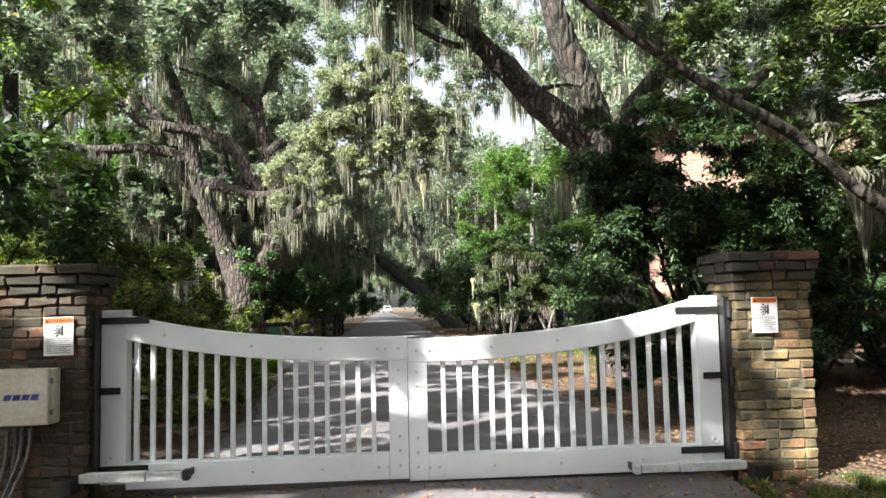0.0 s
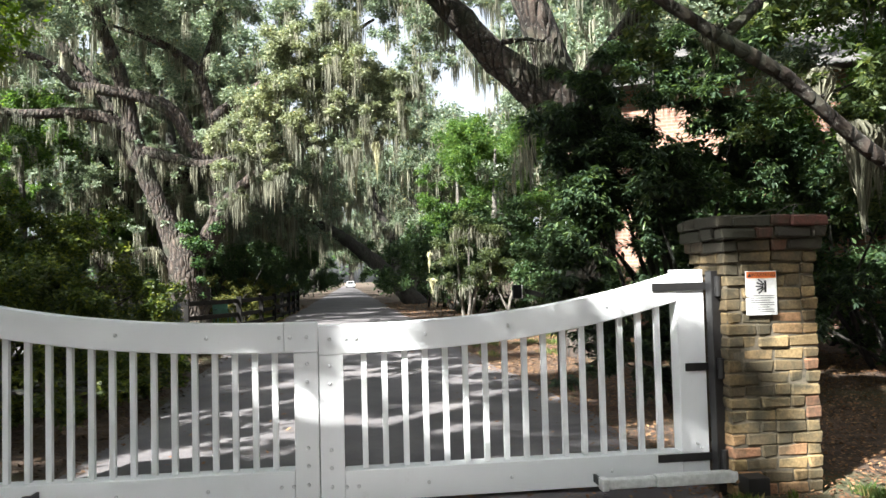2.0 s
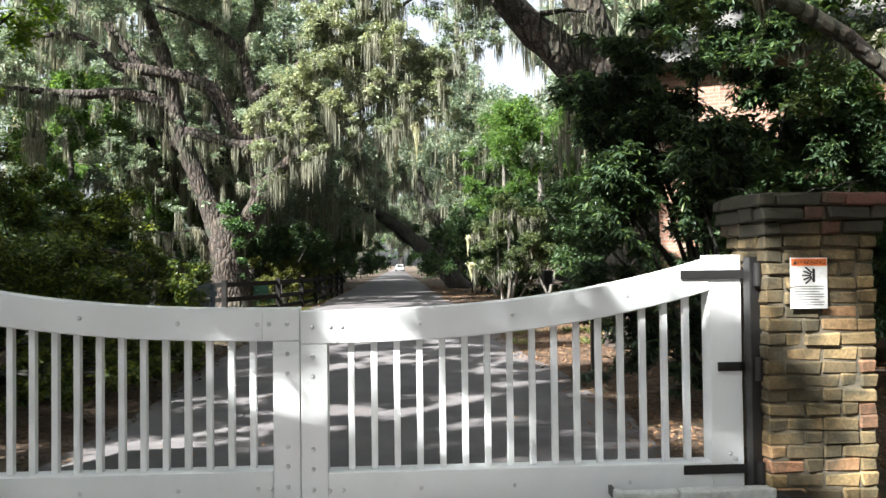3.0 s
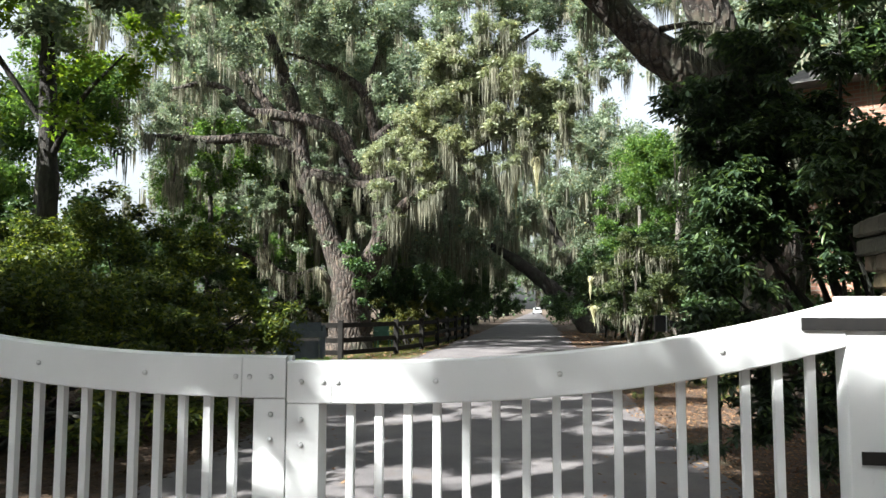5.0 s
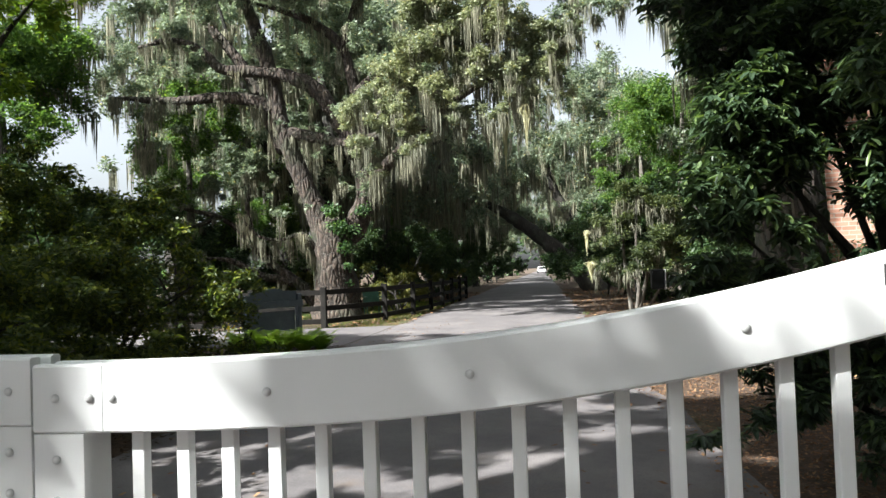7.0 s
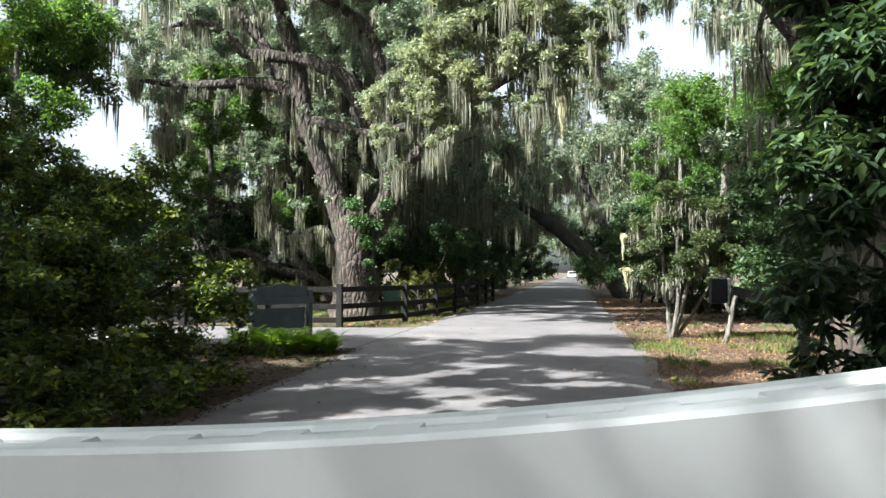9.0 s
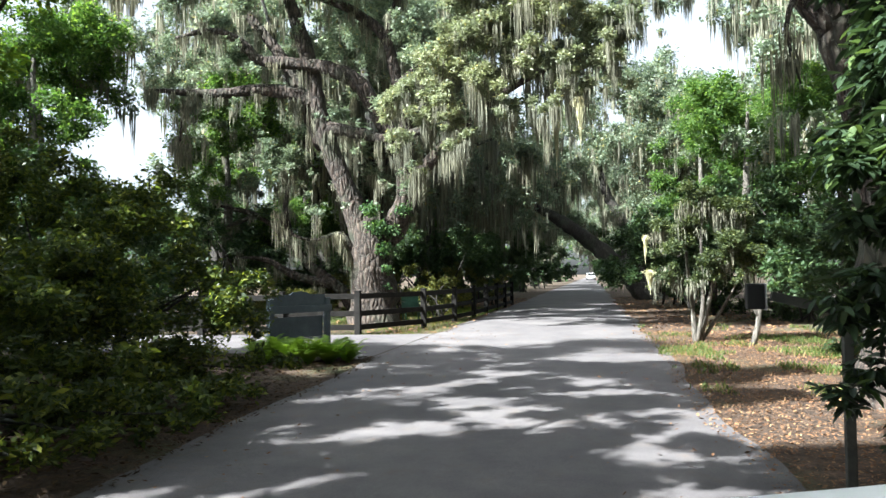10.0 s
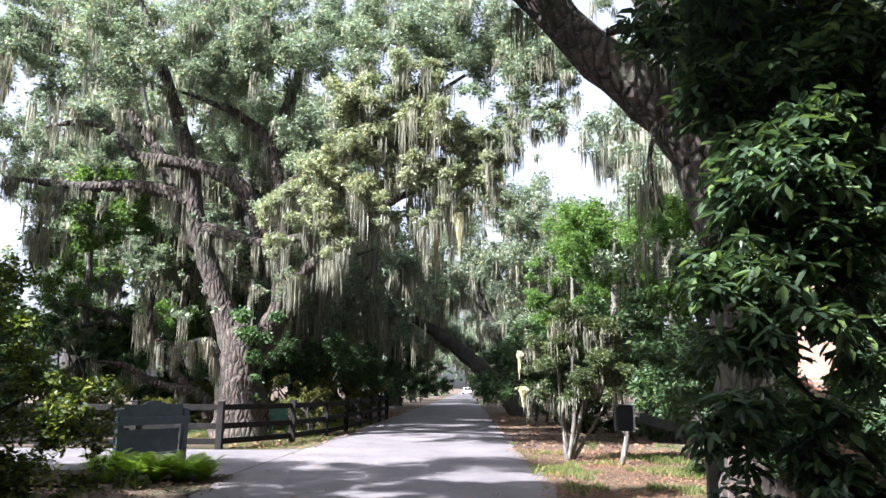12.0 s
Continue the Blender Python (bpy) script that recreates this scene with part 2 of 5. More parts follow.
def brick_material(name, stops):
    m, nt, b = material(name, stops[0][1], 0.9)
    rnd = nt.nodes.new("ShaderNodeObjectInfo").outputs["Random"]
    col = ramp(nt, rnd, stops)
    grime = node(nt, "ShaderNodeTexNoise", Scale=5.0, Detail=7.0, Roughness=0.7)
    pos = nt.nodes.new("ShaderNodeNewGeometry").outputs["Position"]
    nt.links.new(pos, grime.inputs["Vector"])
    col = mix(nt, ramp(nt, grime.outputs[0], [(0.45, (0, 0, 0)), (0.62, (0.75, 0.75, 0.75))]), col, (0.045, 0.042, 0.024))
    stain = node(nt, "ShaderNodeTexNoise", Scale=1.9, Detail=6.0, Roughness=0.65)
    nt.links.new(pos, stain.inputs["Vector"])
    col = mix(nt, ramp(nt, stain.outputs[0], [(0.46, (0, 0, 0)), (0.62, (0.8, 0.8, 0.8))]), col, (0.03, 0.028, 0.017))
    grain = node(nt, "ShaderNodeTexNoise", Scale=60.0, Detail=4.0)
    nt.links.new(pos, grain.inputs["Vector"])
    col = mix(nt, 1.0, col, ramp(nt, grain.outputs[0], [(0.3, (0.7, 0.7, 0.7)), (0.7, (1.15, 1.15, 1.15))]), "MULTIPLY")
    nt.links.new(col, b.inputs["Base Color"])
    bump(nt, b, grain.outputs[0], 0.5, 0.006)
    return m


TAN_BRICK = brick_material("tan_brick", [(0.0, (0.075, 0.055, 0.03)), (0.35, (0.18, 0.125, 0.058)), (0.7, (0.31, 0.215, 0.1)), (0.92, (0.27, 0.14, 0.07)), (1.0, (0.13, 0.05, 0.035))])
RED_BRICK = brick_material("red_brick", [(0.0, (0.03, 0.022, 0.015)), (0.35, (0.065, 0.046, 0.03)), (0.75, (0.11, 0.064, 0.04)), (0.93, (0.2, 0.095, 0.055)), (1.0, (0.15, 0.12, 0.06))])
DARK_BRICK = brick_material("cap_brick", [(0.0, (0.016, 0.015, 0.011)), (0.7, (0.04, 0.03, 0.02)), (0.88, (0.14, 0.09, 0.045)), (1.0, (0.13, 0.045, 0.035))])


def house_brick():
    m, nt, b = material("house_brick", (0.4, 0.22, 0.16), 0.9)
    co = nt.nodes.new("ShaderNodeTexCoord").outputs["Object"]
    mp = nt.nodes.new("ShaderNodeMapping")
    mp.inputs["Rotation"].default_value = (radians(90), 0, 0)
    nt.links.new(co, mp.inputs[0])
    t = node(nt, "ShaderNodeTexBrick", Scale=1.0)
    t.inputs["Color1"].default_value, t.inputs["Color2"].default_value = (0.26, 0.12, 0.08, 1), (0.32, 0.165, 0.115, 1)
    t.inputs["Mortar"].default_value = (0.27, 0.24, 0.2, 1)
    t.inputs["Mortar Size"].default_value = 0.008
    t.inputs["Brick Width"].default_value, t.inputs["Row Height"].default_value = 0.21, 0.075
    nt.links.new(mp.outputs[0], t.inputs["Vector"])
    nt.links.new(mix(nt, 0.6, t.outputs[0], ramp(nt, noise_of(nt, 1.5), [(0.3, (0.7, 0.7, 0.7)), (0.7, (1.2, 1.2, 1.2))]), "MULTIPLY"), b.inputs["Base Color"])
    bump(nt, b, t.outputs[1], -0.4, 0.01)
    return m


HOUSE_BRICK = house_brick()


def asphalt():
    m, nt, b = material("worn_asphalt", (0.09, 0.085, 0.085), 0.85)
    big, fine = noise_of(nt, 0.6, 8, 0.75), noise_of(nt, 90, 3, 0.7)
    mid = noise_of(nt, 3.5, 8, 0.75)
    c = ramp(nt, big, [(0.3, (0.072, 0.066, 0.07)), (0.5, (0.118, 0.108, 0.112)), (0.72, (0.175, 0.16, 0.158))])
    c = mix(nt, 0.7, c, ramp(nt, fine, [(0.3, (0.6, 0.6, 0.6)), (0.7, (1.35, 1.33, 1.3))]), "MULTIPLY")
    c = mix(nt, ramp(nt, mid, [(0.54, (0, 0, 0)), (0.72, (0.6, 0.6, 0.6))]), c, (0.13, 0.095, 0.07))
    nt.links.new(c, b.inputs["Base Color"])
    bump(nt, b, fine, 0.5, 0.006)
    return m


def soil():
    m, nt, b = material("leafy_soil", (0.1, 0.07, 0.05), 0.95)
    big, fine, mid = noise_of(nt, 0.5, 5), noise_of(nt, 45, 5, 0.7), noise_of(nt, 7, 6, 0.7)
    c = ramp(nt, mid, [(0.3, (0.025, 0.017, 0.012)), (0.5, (0.07, 0.045, 0.03)), (0.7, (0.14, 0.09, 0.06))])
    c = mix(nt, ramp(nt, big, [(0.52, (0, 0, 0)), (0.66, (0.7, 0.7, 0.7))]), c, (0.075, 0.09, 0.035))
    c = mix(nt, 0.9, c, ramp(nt, fine, [(0.3, (0.5, 0.5, 0.5)), (0.7, (1.5, 1.45, 1.4))]), "MULTIPLY")
    nt.links.new(c, b.inputs["Base Color"])
    bump(nt, b, fine, 0.9, 0.03)
    return m


ASPHALT, SOIL = asphalt(), soil()


# ---- building helpers ----
def part(name, bm, mat, parent=None, label="", smooth=False):
    """Links a bmesh as one mesh object under a thing."""
    me = bpy.data.meshes.new(name)
    bm.to_mesh(me)
    bm.free()
    me.materials.append(mat)
    if smooth:
        me.polygons.foreach_set("use_smooth", [True] * len(me.polygons))
    ob = new(name, me)
    ob.parent = parent
    if label:
        ob["label"] = label
    return ob


def faces_mesh(name, verts, quads, mat, parent=None, label="", smooth=False):
    """A mesh from arrays of vertices and of equal-sided faces."""
    me = bpy.data.meshes.new(name)
    verts, quads = np.asarray(verts, np.float32).reshape(-1, 3), np.asarray(quads, np.int32)
    k = quads.shape[1]
    me.vertices.add(len(verts))
    me.vertices.foreach_set("co", verts.ravel())
    me.loops.add(quads.size)
    me.loops.foreach_set("vertex_index", quads.ravel())
    me.polygons.add(len(quads))
    me.polygons.foreach_set("loop_start", np.arange(len(quads), dtype=np.int32) * k)
    me.update(calc_edges=True)
    if smooth:
        me.polygons.foreach_set("use_smooth", [True] * len(quads))
    me.materials.append(mat)
    ob = new(name, me)
    ob.parent = parent
    if label:
        ob["label"] = label
    return ob


def empty(name, m, label, category, group="", kind=""):
    ob = new(name)
    ob.matrix_world = m
    return tagged(ob, label, category, group, kind)


def box(x0, x1, y0, y1, z0, z1, bevel=0.004, bm=None):
    bm = bm or bmesh.new()
    made = bmesh.ops.create_cube(bm, size=1, matrix=Matrix.Translation(((x0 + x1) / 2, (y0 + y1) / 2, (z0 + z1) / 2)) @ Matrix.Diagonal((x1 - x0, y1 - y0, z1 - z0, 1)))
    if bevel:
        edges = list({e for v in made["verts"] for e in v.link_edges})
        bmesh.ops.bevel(bm, geom=edges, offset=bevel, segments=2, affect="EDGES", profile=0.6)
    return bm


def smooth_line(points, radii, step=0.3):
    """Points along a Catmull-Rom curve, with their radii."""
    p = [Vector(q) for q in points]
    p = [2 * p[0] - p[1], *p, 2 * p[-1] - p[-2]]
    out, rad = [], []
    for i in range(1, len(p) - 2):
        n = max(2, int((p[i + 1] - p[i]).length / step))
        for j in range(n):
            t = j / n
            a, b, c, d = p[i - 1 : i + 3]
            out.append(0.5 * (2 * b + (c - a) * t + (2 * a - 5 * b + 4 * c - d) * t * t + (3 * b - a - 3 * c + d) * t**3))
            rad.append(radii[i - 1] * (1 - t) + radii[i] * t)
    return out + [p[-2]], rad + [radii[-1]]


def tube(points, radii, sides=12, rough=0.12, step=0.3, seed=0):
    """A limb: a tapered, uneven tube along a smooth line, closed at both ends."""
    line, rad = smooth_line(points, radii, step)
    bm = bmesh.new()
    rings = []
    ref = Vector((0.3, 0.9, 0.2))
    for i, (q, r) in enumerate(zip(line, rad)):
        d = (line[min(i + 1, len(line) - 1)] - line[max(i - 1, 0)]).normalized()
        u = (ref - d * ref.dot(d)).normalized()
        ref = u
        w = d.cross(u)
        ring = []
        for k in range(sides):
            a = 2 * math.pi * k / sides
            way = u * math.cos(a) + w * math.sin(a)
            n = noise.noise((q + way * r) * (0.9 / max(r, 0.05)) * 0.8 + Vector((seed, 0, 0))) + 0.5 * noise.noise(q * 1.7 + way * 3)
            ring.append(bm.verts.new(q + way * r * (1 + rough * n)))
        rings.append(ring)
    for a, b in zip(rings, rings[1:]):
        for k in range(sides):
            bm.faces.new((a[k], a[(k + 1) % sides], b[(k + 1) % sides], b[k]))
    bm.faces.new(rings[0][::-1])
    bm.faces.new(rings[-1])
    return bm


def leaf_arrays(centres, normals_up, size, rng, droop=0.0, wide=0.42):
    """Diamond leaves of uneven size and turn at the given places."""
    n = len(centres)
    d = rng.normal(size=(n, 3))
    d[:, 2] = d[:, 2] * 0.6 - droop
    d /= np.linalg.norm(d, axis=1)[:, None]
    up = rng.normal(size=(n, 3)) + (0, 0, normals_up)
    side = np.cross(d, up)
    side /= np.linalg.norm(side, axis=1)[:, None] + 1e-9
    ln = size * rng.uniform(0.6, 1.35, (n, 1))
    tip, mid = centres + d * ln, centres + d * ln * 0.45
    bend = np.cross(side, d) * ln * 0.08
    verts = np.stack([centres, mid + side * ln * wide * 0.5 + bend, tip, mid - side * ln * wide * 0.5 + bend], 1)
    return verts.reshape(-1, 3), np.arange(4 * n).reshape(n, 4)


def rosette_arrays(centres, size, rng, count=6, wide=0.3, droop=0.35):
    """Whorls of long folded leaves that hang outwards from a twig's tip."""
    n = len(centres)
    c = np.repeat(centres, count, 0)
    a = (np.tile(np.arange(count), n) / count + np.repeat(rng.uniform(0, 1, n), count)) * 2 * np.pi + rng.normal(size=n * count) * 0.25
    tilt = np.repeat(rng.normal(size=(n, 3)) * 0.35, count, 0)
    d = np.c_[np.cos(a), np.sin(a), -droop + rng.normal(size=n * count) * 0.3] + tilt
    d /= np.linalg.norm(d, axis=1)[:, None]
    side = np.cross(d, (0, 0, 1.0)) + rng.normal(size=(n * count, 3)) * 0.2
    side /= np.linalg.norm(side, axis=1)[:, None]
    up = np.cross(side, d)
    ln = size * rng.uniform(0.55, 1.25, (n * count, 1))
    w = side * ln * wide * 0.5
    fold = up * ln * 0.05
    sag = np.array([0, 0, -1.0]) * ln * 0.12
    base, tip = c + d * 0.012, c + d * ln + sag
    verts = np.stack([base, base + d * ln * 0.33 + w + fold, base + d * ln * 0.7 + w * 0.75 + fold + sag * 0.4, tip, base + d * ln * 0.7 - w * 0.75 + fold + sag * 0.4, base + d * ln * 0.33 - w + fold], 1)
    k = (np.arange(n * count) * 6)[:, None, None]
    return verts.reshape(-1, 3), (k + np.array([[0, 1, 2, 3], [0, 3, 4, 5]])[None]).reshape(-1, 4)


def in_clumps(clumps, per, rng, shell=0.55):
    """Random places in flattened, uneven clumps of (x, y, z, radius)."""
    c = np.asarray(clumps, float)
    share = c[:, 3] ** 2
    count = np.maximum(1, (per * share / share.sum()).astype(int))
    base = np.repeat(c, count, 0)
    d = rng.normal(size=(len(base), 3))
    d /= np.linalg.norm(d, axis=1)[:, None]
    lump = 1 + 0.35 * np.sin(d[:, :1] * 5 + base[:, :1] * 3) * np.cos(d[:, 2:] * 4 + base[:, 1:2] * 2)
    r = rng.uniform(0, 1, (len(base), 1)) ** shell
    return base[:, :3] + d * r * lump * base[:, 3:4] * (1.0, 1.0, 0.75)


def twigs_of(clumps, spread, count, rng):
    """Splits clumps into many small ones, so that the outline is uneven and has gaps."""
    c = np.asarray(clumps, float)
    share = c[:, 3] ** 2
    num = np.maximum(2, (count * share / share.sum()).astype(int))
    base = np.repeat(c, num, 0)
    d = rng.normal(size=(len(base), 3))
    d /= np.linalg.norm(d, axis=1)[:, None]
    p = base[:, :3] + d * base[:, 3:4] * rng.uniform(0.25, 1.0, (len(base), 1)) * (1, 1, 0.8)
    return np.concatenate([p, base[:, 3:4] * rng.uniform(0.5, 1.2, (len(base), 1)) * spread], 1)


def moss_arrays(anchors, length, rng, strands=28, width=0.0055, spread=0.07):
    """Hanging moss: bunches of thin, wavering, tapering strands, each crossed with the next."""
    n = len(anchors)
    full = np.repeat(length * rng.uniform(0.35, 1.3, n) ** 1.4, strands)
    top = np.repeat(anchors, strands, 0) + rng.normal(size=(n * strands, 3)) * (spread, spread, spread * 0.6)
    ln = full * rng.uniform(0.35, 1.0, n * strands)
    turn = rng.uniform(0, np.pi, n * strands)
    side = np.stack([np.cos(turn), np.sin(turn), 0 * turn], 1)
    steps = 5
    ph = rng.uniform(0, 6.3, (n * strands, 1))
    rows = []
    for k in range(steps):
        t = k / (steps - 1)
        q = top.copy()
        q[:, 2] -= ln * t
        q += side[:, [1, 0, 2]] * (np.sin(ph + t * 5) * 0.018 + np.sin(ph * 2 + t * 3) * 0.02 * t)
        w = width * (0.5 + 1.1 * np.sin(np.pi * min(1, t * 0.9 + 0.15))) * (1 - 0.85 * t**3) * rng.uniform(0.7, 1.3, (n * strands, 1))
        rows.append(q - side * w)
        rows.append(q + side * w)
    verts = np.stack(rows, 1)
    base = (np.arange(n * strands) * 2 * steps)[:, None, None]
    quad = np.array([[2 * k, 2 * k + 1, 2 * k + 3, 2 * k + 2] for k in range(steps - 1)])[None]
    return verts.reshape(-1, 3), (base + quad).reshape(-1, 4)


# canopy gaps cut to shape the sunlight: (place to be lit, gap's width)
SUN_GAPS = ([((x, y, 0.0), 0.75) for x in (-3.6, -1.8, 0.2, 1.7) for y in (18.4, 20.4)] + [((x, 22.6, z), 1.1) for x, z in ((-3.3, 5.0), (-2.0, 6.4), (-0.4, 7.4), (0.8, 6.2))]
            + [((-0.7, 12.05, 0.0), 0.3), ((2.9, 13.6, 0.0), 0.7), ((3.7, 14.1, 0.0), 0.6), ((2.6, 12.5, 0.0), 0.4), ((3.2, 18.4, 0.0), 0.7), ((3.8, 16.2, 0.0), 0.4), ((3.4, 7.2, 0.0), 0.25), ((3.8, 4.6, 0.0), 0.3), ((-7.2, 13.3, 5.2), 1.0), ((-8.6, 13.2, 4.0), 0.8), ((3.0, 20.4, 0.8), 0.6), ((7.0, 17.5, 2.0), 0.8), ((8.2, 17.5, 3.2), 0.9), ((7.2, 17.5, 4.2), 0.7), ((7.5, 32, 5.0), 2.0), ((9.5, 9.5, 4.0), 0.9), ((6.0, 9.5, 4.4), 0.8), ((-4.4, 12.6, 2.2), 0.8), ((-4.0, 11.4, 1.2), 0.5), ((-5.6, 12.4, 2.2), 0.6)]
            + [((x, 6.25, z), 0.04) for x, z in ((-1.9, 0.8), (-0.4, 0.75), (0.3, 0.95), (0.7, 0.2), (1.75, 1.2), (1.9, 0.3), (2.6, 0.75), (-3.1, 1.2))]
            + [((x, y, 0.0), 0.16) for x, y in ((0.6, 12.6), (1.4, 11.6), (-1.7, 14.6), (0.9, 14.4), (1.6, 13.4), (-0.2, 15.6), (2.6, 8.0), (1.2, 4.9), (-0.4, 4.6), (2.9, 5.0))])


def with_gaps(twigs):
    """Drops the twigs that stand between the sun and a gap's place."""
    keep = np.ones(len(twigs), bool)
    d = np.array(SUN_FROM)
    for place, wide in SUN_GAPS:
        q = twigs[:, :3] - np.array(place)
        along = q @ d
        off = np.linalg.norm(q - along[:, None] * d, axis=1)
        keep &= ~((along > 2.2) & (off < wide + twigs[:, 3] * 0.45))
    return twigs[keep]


def tree(name, limbs, clumps, label, per=20000, leaf=0.11, mat=OAK_LEAF, bark=BARK, moss=0, moss_len=0.9, splits=90, spread=0.34, seed=1, sides=12, category="tree", limb_moss=0, droop=0.1, strands=28, moss_width=0.0055, gaps=False):
    """A tree: trunk, limbs, a crown of many small clumps, hanging moss."""
    rng = np.random.default_rng(seed)
    root = Vector(limbs[0][0][0])
    top = empty(name, Matrix.Translation(root), label, category)
    shift = Matrix.Translation(-root)
    for i, (pts, rad) in enumerate(limbs):
        bm = tube(pts, rad, sides if i < 4 else 8, 0.22, 0.22, seed + i)
        bm.transform(shift)
        part("trunk" if i == 0 else "limb", bm, bark, top, smooth=True)
    small = twigs_of(clumps, spread, splits, rng)
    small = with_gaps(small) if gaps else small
    v, f = leaf_arrays(in_clumps(small, per, rng), 1.2, leaf, rng, droop)
    faces_mesh("crown", v - np.array(root), f, mat, top)
    anchors = []
    if moss:
        pick = small[rng.integers(0, len(small), moss)]
        anchors.append(pick[:, :3] + rng.normal(size=(moss, 3)) * pick[:, 3:4] * (0.5, 0.5, 0.1) - np.c_[np.zeros((moss, 2)), pick[:, 3] * 0.35])
    if limb_moss:
        for pts, rad in limbs[1:]:
            line, rr = smooth_line(pts, rad, 0.25)
            a = np.array([tuple(q) for q in line])
            a[:, 2] -= np.array(rr) * 0.7
            anchors.append(a[rng.integers(0, len(a), limb_moss)] + rng.normal(size=(limb_moss, 3)) * (0.12, 0.12, 0.03))
    if anchors:
        v, f = moss_arrays(np.concatenate(anchors), moss_len, rng, strands, moss_width)
        faces_mesh("moss", v - np.array(root), f, MOSS, top, "grey-green hanging moss")
    return top


def shrub(name, base, clumps, label, per, leaf, mat, seed, stems=6, splits=120, spread=0.35, wide=0.42, up=1.0, droop=0.1, category="shrub", whorls=False):
    """A shrub: bare stems from one root and a crown of leaves."""
    rng = np.random.default_rng(seed)
    root = Vector(base)
    top = empty(name, Matrix.Translation(root), label, category)
    for i in range(stems):
        c = Vector(clumps[int(rng.integers(0, len(clumps)))][:3]) - root
        foot = Vector((rng.normal() * 0.18, rng.normal() * 0.18, -0.05))
        midway = foot.lerp(c, 0.45) + Vector((rng.normal() * 0.15, rng.normal() * 0.15, 0.25))
        part("stem", tube([foot, midway, c], [0.035, 0.024, 0.008], 6, 0.1, 0.25, seed + i), BARK, top, smooth=True)
    spots = in_clumps(twigs_of(clumps, spread, splits, rng), per, rng)
    v, f = rosette_arrays(spots, leaf, rng, 6, wide, droop) if whorls else leaf_arrays(spots, up, leaf, rng, droop, wide)
    faces_mesh("foliage", v - np.array(root), f, mat, top)
    return top


# ---- ground and road ----
def sheet(name, x0, x1, y0, y1, z, mat, label, category, cell=1.0, rise=0.0):
    nx, ny = max(1, int((x1 - x0) / cell)), max(1, int((y1 - y0) / cell))
    xs, ys = np.linspace(x0, x1, nx + 1), np.linspace(y0, y1, ny + 1)
    v = [(x, y, z + rise * noise.noise(Vector((x * 0.4, y * 0.4, 0)))) for y in ys for x in xs]
    q = [(j * (nx + 1) + i, j * (nx + 1) + i + 1, (j + 1) * (nx + 1) + i + 1, (j + 1) * (nx + 1) + i) for j in range(ny) for i in range(nx)]
    return tagged(faces_mesh(name, v, q, mat, smooth=True), label, category, kind="structure")


sheet("ground", -700, 700, -700, 700, -0.012, SOIL, "brown soil under fallen leaves reaching into the woods", "ground", 35)


def road_left(y):
    return -2.3 - 0.4 * min(1, max(0, (y - 11) / 6)) + 0.06 * math.sin(y * 0.9)


def road_right(y):
    return 2.25 - 0.012 * max(0, y - 12) + 0.08 * math.sin(y * 0.7 + 1) + 0.04 * math.sin(y * 2.3)


def build_road():
    ys = np.concatenate([np.arange(-30, 60, 0.5), np.arange(60, 240, 5.0)])
    v, q = [], []
    cols = 8
    for y in ys:
        a, b = road_left(y) if y < 17.6 or y > 23 else -2.75, road_right(y)
        for k in range(cols + 1):
            t = k / cols
            v.append((a + (b - a) * t, y, 0.012 + 0.03 * (1 - (2 * t - 1) ** 2)))
    for j in range(len(ys) - 1):
        for k in range(cols):
            i = j * (cols + 1) + k
            q.append((i, i + 1, i + cols + 2, i + cols + 1))
    tagged(faces_mesh("road", v, q, ASPHALT, smooth=True), "worn grey asphalt drive with leaf dust and patches", "road", kind="structure")
    v, q = [], []
    xs = np.arange(-40, -2.2, 0.6)
    for x in xs:
        flare = 1.6 * math.exp((x + 2.7) / 1.2) if x < -2.7 else 1.6
        for k in range(5):
            v.append((x, 18.3 - flare * 0.5 + (4.0 + flare * 0.9) * k / 4, 0.008))
    for j in range(len(xs) - 1):
        for k in range(4):
            i = j * 5 + k
            q.append((i, i + 5, i + 6, i + 1))
    tagged(faces_mesh("side_road", v, q, ASPHALT, smooth=True), "side lane of worn pinkish asphalt joining the drive", "road", kind="structure")


build_road()


# ---- gate ----
GATE_Y, MID = 6.25, -0.28


def rail_top(d):
    """Height of the gate's top edge, d metres from its middle."""
    return 1.155 + 0.0317 * abs(d) ** 2.5


def curved_board(d0, d1, y0, y1, drop_top, drop_bottom, n=28):
    """A board sawn to the sweep of the gate's top."""
    bm = bmesh.new()
    rows = []
    for i in range(n + 1):
        d = d0 + (d1 - d0) * i / n
        zt, zb = rail_top(d) - drop_top, rail_top(d) - drop_bottom
        e = 0.006
        rows.append([bm.verts.new((d, y, z)) for y, z in ((y0 + e, zt), (y1 - e, zt), (y1, zt - e), (y1, zb + e), (y1 - e, zb), (y0 + e, zb), (y0, zb + e), (y0, zt - e))])
    for a, b in zip(rows, rows[1:]):
        for k in range(8):
            bm.faces.new((a[k], a[(k + 1) % 8], b[(k + 1) % 8], b[k]))
    bm.faces.new(rows[0])
    bm.faces.new(rows[-1][::-1])
    bmesh.ops.recalc_face_normals(bm, faces=bm.faces)
    return bm


def bolt_mesh():
    bm = bmesh.new()
    bmesh.ops.create_uvsphere(bm, u_segments=10, v_segments=6, radius=0.0125, matrix=Matrix.Diagonal((1, 0.75, 1, 1)))
    me = bpy.data.meshes.new("bolt")
    bm.to_mesh(me)
    bm.free()
    me.polygons.foreach_set("use_smooth", [True] * len(me.polygons))
    me.materials.append(BOLT_METAL)
    return me


BOLT = bolt_mesh()


